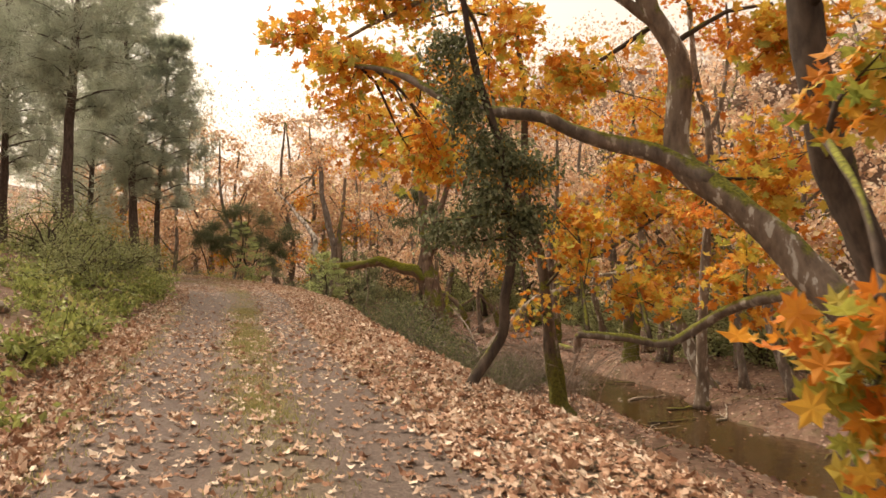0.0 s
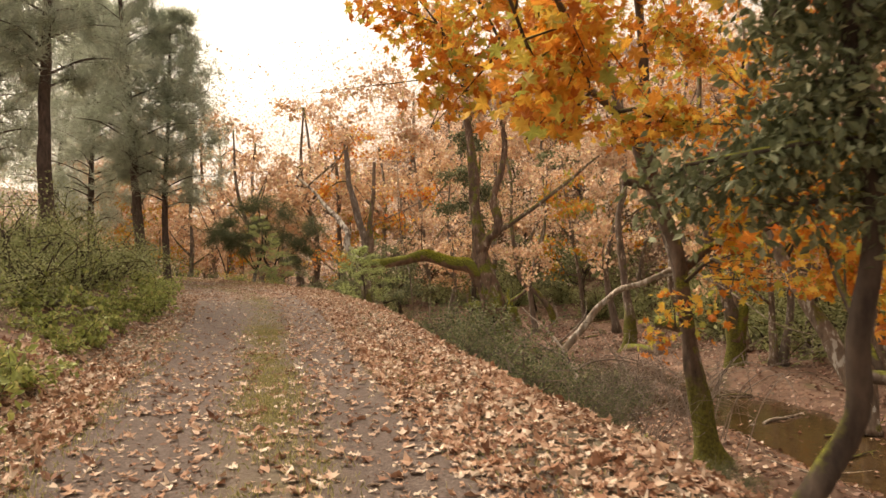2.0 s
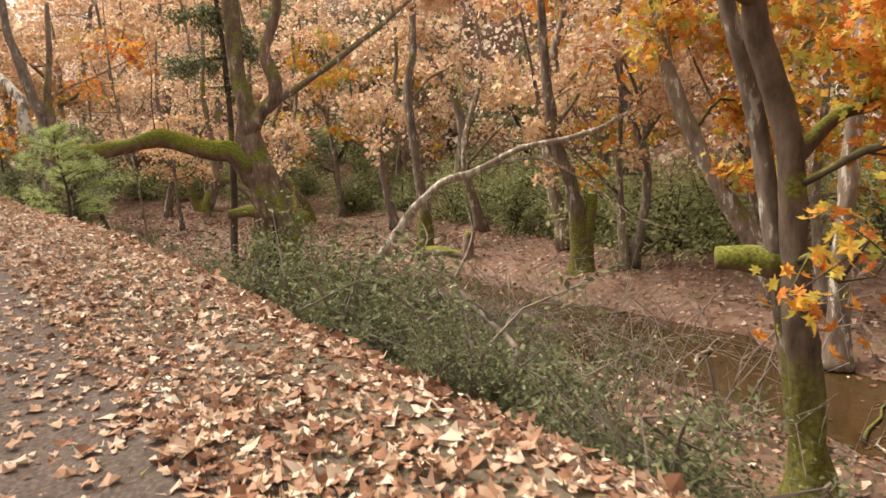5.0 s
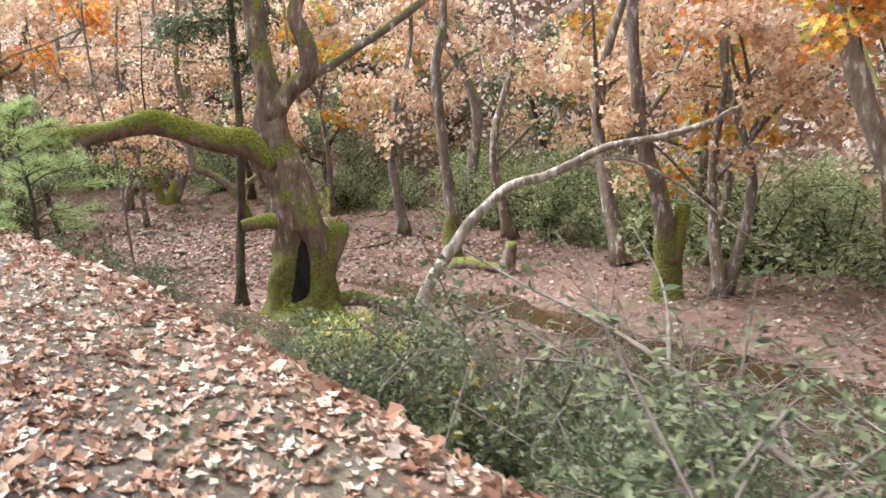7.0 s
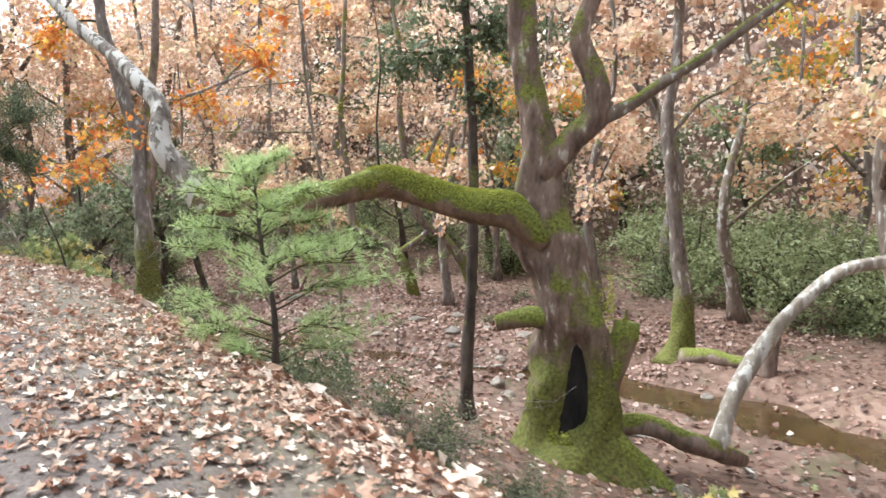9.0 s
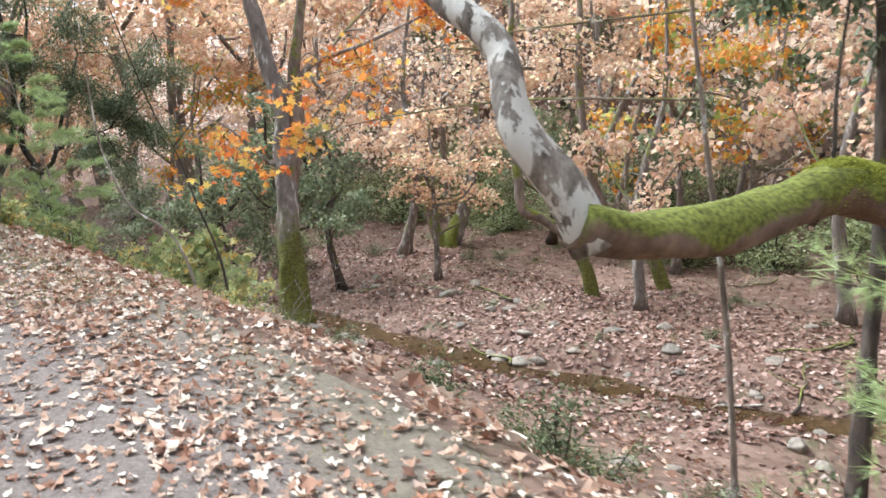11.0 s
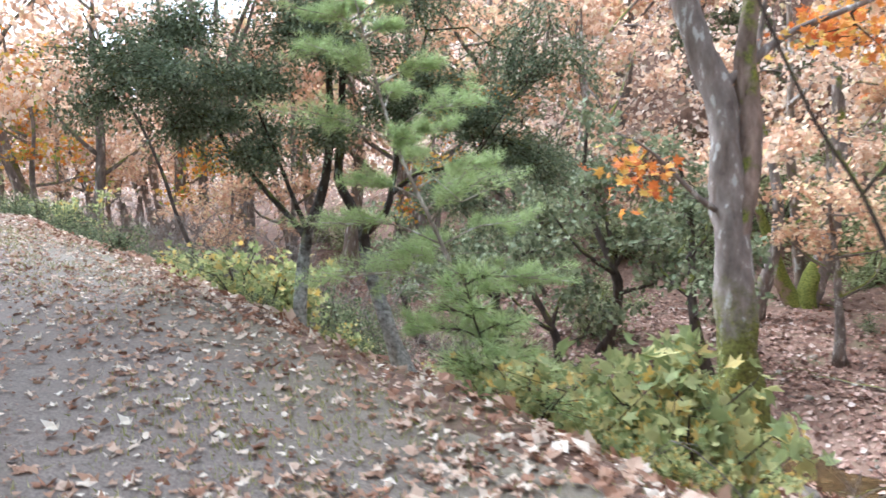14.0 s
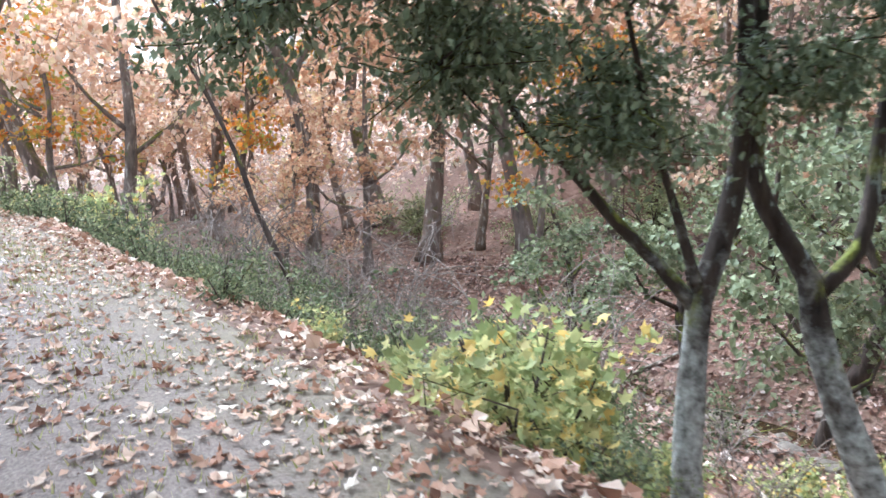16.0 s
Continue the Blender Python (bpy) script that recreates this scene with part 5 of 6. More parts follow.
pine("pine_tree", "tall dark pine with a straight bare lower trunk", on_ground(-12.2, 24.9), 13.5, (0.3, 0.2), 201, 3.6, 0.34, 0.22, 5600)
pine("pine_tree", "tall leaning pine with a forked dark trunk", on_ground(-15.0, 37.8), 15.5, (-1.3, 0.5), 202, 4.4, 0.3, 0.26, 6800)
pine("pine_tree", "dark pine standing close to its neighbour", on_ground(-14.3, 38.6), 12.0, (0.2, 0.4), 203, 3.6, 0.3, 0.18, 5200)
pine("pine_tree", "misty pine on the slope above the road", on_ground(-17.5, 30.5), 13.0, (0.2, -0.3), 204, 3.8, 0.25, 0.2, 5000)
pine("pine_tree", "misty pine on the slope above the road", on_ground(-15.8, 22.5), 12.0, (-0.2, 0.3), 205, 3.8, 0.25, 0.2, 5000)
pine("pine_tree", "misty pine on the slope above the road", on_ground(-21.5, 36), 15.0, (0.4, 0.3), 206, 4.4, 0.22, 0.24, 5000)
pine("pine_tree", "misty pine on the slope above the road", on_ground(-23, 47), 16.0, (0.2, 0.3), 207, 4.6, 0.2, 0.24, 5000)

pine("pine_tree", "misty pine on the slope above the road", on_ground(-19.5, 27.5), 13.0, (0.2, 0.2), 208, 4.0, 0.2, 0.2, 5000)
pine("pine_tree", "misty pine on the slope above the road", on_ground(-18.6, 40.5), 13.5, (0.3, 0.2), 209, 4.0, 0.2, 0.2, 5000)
pine("pine_sapling", "bright green young pine with a crooked dark stem", (-3.93, 25.95, 0.42), 1.55, (-0.1, 0.1), 211, 1.0, 0.2, 0.035, 3200, needle_light, 0.10, bark=bark_dark)
pine("pine_sapling", "bright green feathery young pine leaning over the bank", (-9.05, 36.95, 0.05), 3.7, (-0.8, 0.45), 212, 1.05, 0.24, 0.03, 8400, needle_light, 0.09, bark=bark_pale)
pine("pine_sapling", "small bright green pine among roadside shrubs", (-8.75, 36.1, 0.15), 1.3, (-0.3, 0.1), 214, 0.6, 0.2, 0.02, 600, needle_light, 0.15, bark=bark_dark)


# ---- shrubs ----


def shrub(name, label, category, size, count, leaf_mat, template, leaf_size, seed, group="", stems=9, bark=None, flat=0.75):
    """A bush: stems from one foot, twigs and many small leaves in an uneven dome, about 1 m across before scaling."""
    r = np.random.RandomState(seed)
    root = thing(name, label, category, group)
    wood, places = [], []
    for k in range(stems):
        a, t = r.uniform(0, 6.28), r.uniform(0.15, 1.0)
        e = np.array([math.cos(a) * t, math.sin(a) * t, r.uniform(0.5, 1.25) * (1.1 - 0.45 * t) * flat]) * size * 0.6
        m = e * (0.4, 0.4, 0.6) + r.normal(0, 0.05, 3) * size
        st = curve_points([(0, 0, -0.1, 0.012 * size), (*m, 0.009 * size), (*e, 0.004 * size)], 0.16 * size)
        wood.append(tube(st, 3, 0.05, r.randint(9999)))
        for q in range(4):
            b = st[r.randint(len(st) // 3, len(st)), :3]
            o = b + r.normal(0, 0.17, 3) * size
            o[2] = max(o[2], 0.03)
            wood.append(tube(curve_points([(*b, 0.005 * size), (*o, 0.002 * size)], 0.4 * size), 3, 0.02, r.randint(9999)))
            c = count // (stems * 4)
            f = r.uniform(0.1, 1.1, c)[:, None]
            places.append(b + (o - b) * f + r.normal(0, 0.055 * size, (c, 3)))
    places = np.vstack(places)
    places[:, 2] = np.maximum(places[:, 2], 0.01)
    tagged(part("stemwork", tubes_mesh("stemwork", wood, bark or bark_dark), root), kind="stuff")
    part("foliage", leaves_mesh("foliage", template, places, r.normal(0, 1, places.shape) + (0, 0, 0.6), leaf_size * r.uniform(0.6, 1.25, len(places)), leaf_mat, r), root)
    return root


def planted(protos, spots, r, lo=0.8, hi=1.25, sink=0.03, wide=1.0):
    """Sets copies of the prototypes at the spots, each turned and scaled its own way; the prototypes take the first spots."""
    for i, (x, y, s) in enumerate(spots):
        p = protos[i % len(protos)]
        k = s * r.uniform(lo, hi)
        m = pose(x, y, ground_z(x, y) - sink, r.normal(0, 4), r.normal(0, 4), r.uniform(0, 360))
        ob = p if i < len(protos) else copy_thing(p, m)
        ob.matrix_basis = m @ Matrix.Diagonal((k * r.uniform(1.0, wide), k * r.uniform(1.0, wide), k * r.uniform(0.85, 1.15), 1))


def at_lateral(u, y):
    s = float(road_x(y + 0.5) - road_x(y - 0.5))
    n = math.sqrt(1 + s * s)
    return float(road_x(y)) + u / n, y - u * s / n


rs = np.random.RandomState(301)
greys = [shrub("roadside_shrub", "low grey-green evergreen shrub on the bank", "shrub", 1.0, 680, leaf_shrub, OVAL, 0.058, 310 + i, "shrubs along the bank", stems=7) for i in range(4)]
spots = []
for y in np.arange(9.0, 20.6, 0.21):
    u = rs.uniform(3.0, 5.8) if y > 12 else rs.uniform(3.4, 5.0)
    x, yy = at_lateral(u, y)
    spots.append((x, yy, rs.uniform(0.9, 1.75)))
for y in np.arange(20.6, 29, 0.3):
    x, yy = at_lateral(rs.uniform(3.2, 5.2), y)
    spots.append((x, yy, rs.uniform(0.45, 0.85)))
for y in np.arange(29, 40, 0.9):
    x, yy = at_lateral(rs.uniform(3.0, 3.7), y)
    spots.append((x, yy, rs.uniform(0.3, 0.55)))
for y in np.arange(41, 56, 0.4):
    x, yy = at_lateral(rs.uniform(2.9, 4.6), y)
    spots.append((x, yy, rs.uniform(0.6, 1.25)))
for k in range(12):
    spots.append((rs.uniform(-13.5, -8.5), rs.uniform(41.3, 45), rs.uniform(0.5, 1.0)))
for k in range(30):
    spots.append((rs.uniform(-1.5, 2.6), rs.uniform(17.5, 23.2), rs.uniform(0.65, 1.1)))
for k in range(26):
    spots.append((rs.uniform(1.6, 3.45), rs.uniform(20.5, 25.5), rs.uniform(0.7, 1.2)))
for k in range(22):
    spots.append((float(road_x(50.0)) + rs.uniform(4, 11), rs.uniform(45.5, 54), rs.uniform(0.8, 1.5)))
for k in range(14):
    spots.append((rs.uniform(-2.2, 0.2), rs.uniform(23.5, 26.6), rs.uniform(0.35, 0.6)))
for k in range(26):
    y = rs.uniform(12, 52)
    spots.append((float(brook_x(y)) + rs.uniform(2.5, 10) * 1.15, y, rs.uniform(0.3, 0.7)))
for k in range(60):
    x, yy = at_lateral(rs.uniform(2.9, 9.5), rs.uniform(39, 50))
    spots.append((x, yy, rs.uniform(0.6, 1.3)))
rs.shuffle(spots)
spots = [q for q in spots if q[1] > 27 or q[0] < 0.37 * q[1] - 5.7 or q[0] > 6]
for k in range(64):
    x, yy = at_lateral(rs.uniform(2.9, 6.4), rs.uniform(7.5, 19))
    spots.append((x, yy, rs.uniform(0.3, 0.7)))
close = [q for q in spots if 8.0 < q[1] < 27.0 and lateral(*q[:2]) < 7.5]
planted(greys, [q for q in spots if q not in close], rs)
fines = [shrub("roadside_shrub", "dense grey-green shrub with small oval leaves", "shrub", 1.0, 2600, leaf_shrub, OVAL, 0.031, 320 + i, "shrubs along the bank", stems=12, bark=bark_twig) for i in range(3)]
planted(fines, [q for i, q in enumerate(close) if i % 4 < 3], rs, 0.7, 1.45)

darks = [shrub("dark_shrub", "loose olive-green evergreen shrub", "shrub", 2.0, 2600, leaf_heath, OVAL, 0.085, 330 + i, "evergreen thicket", stems=14, flat=0.9) for i in range(3)]
spots = [(-8.0, 16.6, 1.0), (-9.2, 18.2, 1.15), (-10.2, 20.5, 1.2), (-8.8, 19.8, 0.8), (-10.9, 22.8, 1.2), (-9.9, 23.6, 0.8), (-12, 26.5, 1.1), (-11.6, 28.6, 0.9), (-13.4, 31.5, 1.0), (-14.4, 34.0, 0.9), (-16.6, 38.5, 0.8), (-8.0, 38.2, 0.8), (-7.6, 14.6, 0.7),
         (6.5, 45, 1.2), (8.5, 47, 1.4), (10.5, 44, 1.3), (12, 42, 1.4), (9.5, 40, 1.1), (11, 37.5, 1.3), (13, 35, 1.4), (4.4, 48.5, 1.2), (2.2, 51, 1.3), (-1.0, 53.5, 1.3), (-3, 55, 1.3), (-5.5, 57, 1.2), (14, 31, 1.4), (12.5, 28.5, 1.2), (14.5, 26, 1.4), (13, 23.5, 1.2), (12, 20.5, 1.2), (12.5, 17, 1.3), (9.5, 33.5, 0.9), (8.4, 51, 1.4), (5.5, 53, 1.4), (-8.6, 59, 1.3), (-12, 62, 1.3), (-5.5, 47.6, 0.7), (-22.5, 52.5, 0.9), (-19, 47.4, 0.6)]
spots += [(9.2, 31, 1.3), (10.3, 29, 1.4), (9.8, 33.5, 1.4), (8.6, 34.8, 1.2), (11.2, 27.5, 1.3), (10.6, 25.3, 1.3), (9.0, 36.5, 1.3), (7.6, 38.2, 1.2), (12.0, 30.2, 1.5), (11.4, 35.4, 1.5)]
for y in np.arange(12, 60, 1.1):
    spots.append((float(brook_x(y)) + rs.uniform(10.5, 17) * 1.15, y, rs.uniform(0.8, 1.5)))
heaths = [shrub("heath_shrub", "feathery olive-green heath shrub on the road bank", "shrub", 2.0, 3800, leaf_heath, OVAL, 0.052, 340 + i, "heath shrubs on the bank", stems=14, flat=0.9) for i in range(2)]
planted(heaths, spots[:15], rs, wide=1.5)
planted(darks, spots[15:], rs, wide=1.5)

ferns = [shrub("fern_clump", "yellow-green fern and bramble clump", "fern", 1.0, 360, leaf_fern, OVAL, 0.105, 350 + i, "ferns on the road bank", stems=6, flat=0.42) for i in range(4)]
spots = []
for y in np.arange(6.8, 40, 0.2):
    x, yy = at_lateral(-2.35 - 3.4 * rs.uniform(0, 1) ** 1.9, y)
    spots.append((x, yy, rs.uniform(0.5, 1.05)))
rs.shuffle(spots)
planted(ferns, spots, rs)

limes = [shrub("yellow_leaved_bush", "bush with large yellow-green autumn leaves", "bush", 1.0, 1000, leaf_lime, STAR_LEAF, 0.062, 370 + i, "yellowing bushes on the bank", stems=10, flat=0.95) for i in range(3)]
spots = [(-11.3, 39.6, 1.5), (-10.95, 40.0, 1.6), (-11.0, 40.6, 1.5), (-11.6, 40.7, 0.9), (-10.4, 40.5, 0.8), (-12.6, 41.4, 0.6), (-8.6, 35.9, 0.85), (-8.0, 35.6, 0.75), (-8.3, 36.7, 0.7), (-7.3, 36.6, 0.9), (-1.1, 24.3, 0.95), (-0.6, 24.7, 0.8), (0.2, 26.6, 0.6), (-0.5, 24.0, 0.7), (-1.7, 25.0, 0.5), (0.3, 22.5, 0.9), (-1.0, 21.8, 1.0), (-1.2, 20.9, 0.95), (-0.5, 20.0, 0.9), (1.2, 13.5, 0.5), (-1.5, 23.4, 0.6), (0.2, 22.6, 0.6), (-0.4, 22.3, 0.5), (-1.9, 24.2, 0.45), (-9.0, 41.5, 0.7), (-7.9, 41.7, 0.75), (-17.6, 50.0, 1.3), (-18.6, 51.0, 1.6), (-20.4, 53.2, 1.7), (-16.2, 48.8, 0.9), (-19.8, 52.0, 1.5), (-21.5, 54.5, 1.5), (-18.5, 54, 1.2), (-6.6, 33.0, 0.6), (-7.4, 34.2, 0.6), (0.4, 12.2, 0.35), (-0.1, 18.6, 0.5)]
planted(limes, spots, rs)

vines = [shrub("broad_leaved_shrub", "sprawling shrub with broad pale yellow-green leaves", "shrub", 1.0, 460, leaf_lime, STAR_LEAF, 0.105, 380 + i, "yellowing bushes on the bank", stems=9, flat=1.0) for i in range(2)]
planted(vines, [(-7.6, 37.6, 1.4), (-7.1, 37.9, 1.45), (-7.0, 37.3, 1.4), (-8.0, 37.3, 0.9), (-6.6, 38.3, 0.9), (-7.6, 38.4, 0.9), (-7.3, 36.7, 0.8), (-1.0, 24.4, 0.9), (-0.5, 24.9, 0.8), (0.1, 25.4, 0.8)], rs)

brown = shrub("dead_bush", "withered reddish-brown bush beside the road", "bush", 0.9, 700, dead_mat, OVAL, 0.09, 391)
planted([brown], [(-8.9, 47.6, 1.0)], rs)


def bare_thicket(name, label, seed, n=12):
    """Bare grey twigs rising from one foot and arching over."""
    r = np.random.RandomState(seed)
    root = thing(name, label, "bush", "bare twigs on the bank")
    for k in range(n):
        wood = []
        a, ln = r.uniform(0, 6.28), r.uniform(0.5, 1.5)
        d = np.array([math.cos(a), math.sin(a), 0])
        s = r.normal(0, 0.15, 3) * (1, 1, 0)
        pts = [(*(s - (0, 0, 0.1)), 0.008), (*(s + d * 0.25 * ln + (0, 0, 0.5 * ln)), 0.006), (*(s + d * 0.6 * ln + (0, 0, 0.75 * ln) + r.normal(0, 0.1, 3)), 0.0045), (*(s + d * 1.0 * ln + (0, 0, 0.7 * ln) + r.normal(0, 0.18, 3)), 0.002)]
        ln_ = curve_points(pts, 0.2)
        wood.append(tube(ln_, 4, 0.05, r.randint(9999)))
        for q in range(7):
            b = ln_[r.randint(len(ln_) // 3, len(ln_)), :3]
            wood.append(tube(curve_points([(*b, 0.004), (*(b + r.normal(0, 0.2, 3)), 0.0015)], 0.15), 3, 0.02, r.randint(9999)))
        part("branch", tubes_mesh("branch", wood, bark_twig), root)
    return root


bares = [bare_thicket("bare_bush", "leafless grey twiggy bush", 400 + i) for i in range(3)]
spots = [(1.6, 22.6, 1.2), (2.4, 22.2, 1.3), (3.0, 23.4, 1.2), (2.2, 24.4, 1.1), (3.4, 21.4, 1.3), (3.2, 20.2, 1.3), (1.6, 25.2, 0.9), (3.9, 22.6, 1.1), (2.0, 19.2, 1.2), (3.0, 18.6, 1.3), (-14.2, 49.6, 1.6), (-13.0, 47.6, 1.5), (-12.2, 46.2, 1.4), (-11.0, 45.0, 1.3), (-10.2, 44.4, 1.2), (-15.6, 51.4, 1.7), (-16.6, 53.2, 1.8), (-17.8, 51.6, 1.6), (-14.9, 47.0, 1.4), (-12.0, 49.0, 1.6), (-13.6, 52.0, 1.7), (-19.5, 55.5, 1.8), (0.4, 20.6, 1.1), (1.1, 20.2, 1.2), (-0.2, 21.4, 0.9), (1.8, 21.6, 1.0), (0.2, 16.4, 0.9), (0.9, 18.0, 1.1), (-0.8, 17.4, 0.8), (1.2, 15.2, 0.9), (-6.0, 33.6, 0.9), (-7.0, 35.6, 0.9), (-12.2, 43.2, 0.9), (-11.0, 42.4, 0.9), (-14.6, 45.4, 0.9), (-16, 47.6, 0.9), (0.8, 23.6, 0.9), (-2.4, 26.6, 0.7), (-9.6, 40.6, 0.8), (-13.2, 44.2, 0.8), (2.6, 23.0, 1.0), (-11.8, 43.6, 1.1), (-12.8, 44.8, 1.2), (-10.4, 43.4, 1.0), (-13.8, 46.2, 1.1), (-9.0, 42.8, 1.0), (-15.2, 48.2, 1.2), (-11.4, 41.6, 0.8), (-16.8, 49.5, 1.2)]
planted(bares, spots, rs)


# ---- woodland beyond the brook ----


def woodland_tree(seed, tall, leaf, bark, fork):
    r = np.random.RandomState(seed)
    b = np.zeros(3)
    top = np.array([r.normal(0, 0.5), r.normal(0, 0.5), tall])
    bend = r.normal(0, 0.35, 3) * (1, 1, 0)
    trunk = [(0, 0, -0.4), tuple(top * 0.3 + bend), tuple(top * 0.65 - bend * 0.5), tuple(top)]
    limbs, clumps = [], []
    for k in range(fork):
        a = r.uniform(0, 6.28)
        t = r.uniform(0.2, 0.6)
        s = top * t + bend * (1 - abs(t - 0.3))
        e = s + np.array([math.cos(a), math.sin(a), 0.9]) * tall * r.uniform(0.2, 0.34)
        limbs.append(([tuple(s), tuple((s + e) / 2 + r.normal(0, 0.2, 3) + (0, 0, -0.2)), tuple(e)], 0.07, 0.02))
        clumps.append((tuple(e), (1.5, 1.5, 0.9), 210))
        clumps.append((tuple((s + e) / 2 + r.normal(0, 0.5, 3)), (1.1, 1.1, 0.7), 110))
    clumps += [(tuple(top), (1.7, 1.7, 1.1), 170), (tuple(top * 0.75 + r.normal(0, 0.8, 3)), (1.7, 1.7, 1.0), 190), (tuple(top * 0.5 + r.normal(0, 0.9, 3) * (1, 1, 0.3)), (1.6, 1.6, 0.8), 170)]
    return broadleaf("woodland_tree", "slim autumn tree with sparse russet leaves", "tree", trunk, r.uniform(0.13, 0.2), 0.04, limbs, clumps, bark, leaf, KITE, 0.175, seed, "woodland beyond the brook", sides=7, foot=0.5, twig_r=0.02, twig_bark=bark_twig, step=0.45)


golden = woodland_tree(506, 6.5, leaf_gold, bark_grey, 3)
woods = [woodland_tree(500, 8.5, leaf_tan, bark_grey, 3), woodland_tree(501, 7.5, leaf_tan, bark_grey, 4), woodland_tree(502, 9.5, leaf_russet, bark_plane, 3), woodland_tree(503, 8.0, leaf_tan, bark_grey, 2), woodland_tree(504, 7.0, leaf_russet, bark_grey, 4), woodland_tree(505, 9.0, leaf_tan, bark_plane, 3)]
bushy = tagged(woodland_tree(507, 5.5, leaf_olive, bark_dark, 4), "bushy evergreen tree among the bare trunks")
tagged(golden, "slim autumn tree with sparse golden leaves")
rw = np.random.RandomState(520)
spots = [(-24, 62, 1.6), (-28, 66, 1.7), (-20, 65, 1.6), (-32, 71, 1.7), (-26, 76, 1.8), (-22, 70, 1.7), (-37, 78, 1.8), (-15.0, 56.5, 1.5), (-11.8, 58.0, 1.55), (-9.0, 56.8, 1.4), (-6.2, 58.0, 1.5), (-3.4, 56.5, 1.4), (-13.5, 64, 1.7), (-9.8, 66, 1.75), (-6.0, 65, 1.7), (-17.5, 66, 1.7), (-1.6, 62, 1.5), (0.0, 49.4, 1.0), (4.6, 52.3, 1.0), (6.8, 52.0, 1.0), (9.0, 51.0, 0.9), (-14.6, 55.7, 0.6), (-15.6, 56.2, 0.7), (-25.7, 66.4, 1.0), (-24.4, 67, 0.9), (8.0, 27.5, 0.8), (7.4, 35.0, 0.9), (5.2, 37.5, 0.9), (10.5, 31, 1.0), (9.6, 25.0, 0.9), (9.0, 19.5, 0.9), (10.6, 15.5, 1.0), (7.7, 27.3, 0.7), (2.0, 40, 0.8), (-1.5, 45, 0.7)]
tries = 0
while len(spots) < 99 and tries < 4000:
    tries += 1
    y = rw.uniform(8, 92)
    v = rw.uniform(4, 34) if rw.uniform() < 0.8 else rw.uniform(12, 48)
    x = float(brook_x(y)) + v * 1.2
    if all((x - a) ** 2 + (y - b) ** 2 > 4.2 for a, b, _ in spots):
        spots.append((x, y, rw.uniform(0.75, 1.25)))
for y in np.arange(58, 100, 5.2):
    for v in (-4, 3.2, 8):
        spots.append((float(brook_x(y)) + v + rw.normal(0, 0.8), y + rw.normal(0, 1.0), rw.uniform(0.95, 1.4)))
for k in range(20):
    y = rw.uniform(50, 100)
    spots.append((float(road_x(y)) - rw.uniform(4.5, 26), y, rw.uniform(0.7, 1.2)))
planted(woods, spots, rw, 0.95, 1.05, 0.0)
spots = []
for k in range(13):
    y = rw.uniform(16, 62)
    spots.append((float(brook_x(y)) + rw.uniform(13, 26) * 1.15, y, rw.uniform(0.8, 1.2)))
spots += [(-7.0, 45.0, 0.6), (-9.3, 47.0, 0.55), (-5.6, 46.5, 0.8), (-4.2, 44.5, 0.7), (-7.6, 47.6, 0.8), (2.6, 47.2, 0.8), (5.2, 44.6, 0.8)]
planted([bushy], spots, rw, 0.95, 1.05, 0.0)
spots = [(-22, 58, 1.0), (-26, 61, 1.1), (9.5, 29.5, 1.0), (7.8, 45.5, 0.9), (-9, 56, 0.9), (4.8, 43.5, 0.9), (11, 26, 1.0), (8.8, 22.5, 0.9), (-18, 61.5, 1.0), (12.5, 39, 1.0)]
planted([golden], spots, rw, 0.95, 1.05, 0.0)


def far_wood():
    """The leafy hillside beyond, too far to tell its trees apart."""
    r = np.random.RandomState(540)
    n = 120000
    y = r.uniform(-5, 150, n)
    v = 14 + 75 * r.uniform(0, 1, n) ** 1.9
    x = brook_x(y) + v * 1.15
    blob = np.sin(x * 0.9 + 1.7 * np.sin(y * 0.5)) * np.sin(y * 0.8 + 1.3 * np.sin(x * 0.6))
    z = height(x, y) + 0.6 + r.uniform(0, 1, n) ** 0.8 * (5.0 + 2.5 * blob)
    m = 56000
    xa, ya = r.uniform(-120, 12, m), r.uniform(66, 150, m)
    va = np.full(m, 40.0)
    za = height(xa, ya) + 0.5 + r.uniform(0, 1, m) * (6.5 + 2.5 * np.sin(xa * 0.5 + np.sin(ya * 0.4)))
    k = slice(0, 44000)
    xa[k], ya[k] = r.uniform(-70, 8, 44000), r.uniform(58, 98, 44000)
    za[k] = height(xa[k], ya[k]) + 1.5 + r.uniform(0, 1, 44000) ** 1.15 * (15.5 + 3.5 * np.sin(xa[k] * 0.55 + 1.5 * np.sin(ya[k] * 0.3)))
    va[k] = 14.0
    ok = np.abs(lateral(xa, ya)) > 4
    x, y, z, v = np.concatenate([x, xa[ok]]), np.concatenate([y, ya[ok]]), np.concatenate([z, za[ok]]), np.concatenate([v, va[ok]])
    n = len(x)
    pos = np.column_stack([x, y, z])
    # No mist is built here; the pale leaf colour carries it.
    me = leaves_mesh("far_woods", KITE, pos, r.normal(0, 1, pos.shape) + (0, 0, 0.4), r.uniform(0.12, 0.25, n) * (0.75 + v / 50), leaf_hazed, r)
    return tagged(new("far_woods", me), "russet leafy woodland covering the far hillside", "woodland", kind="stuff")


far_wood()


# ---- stones ----


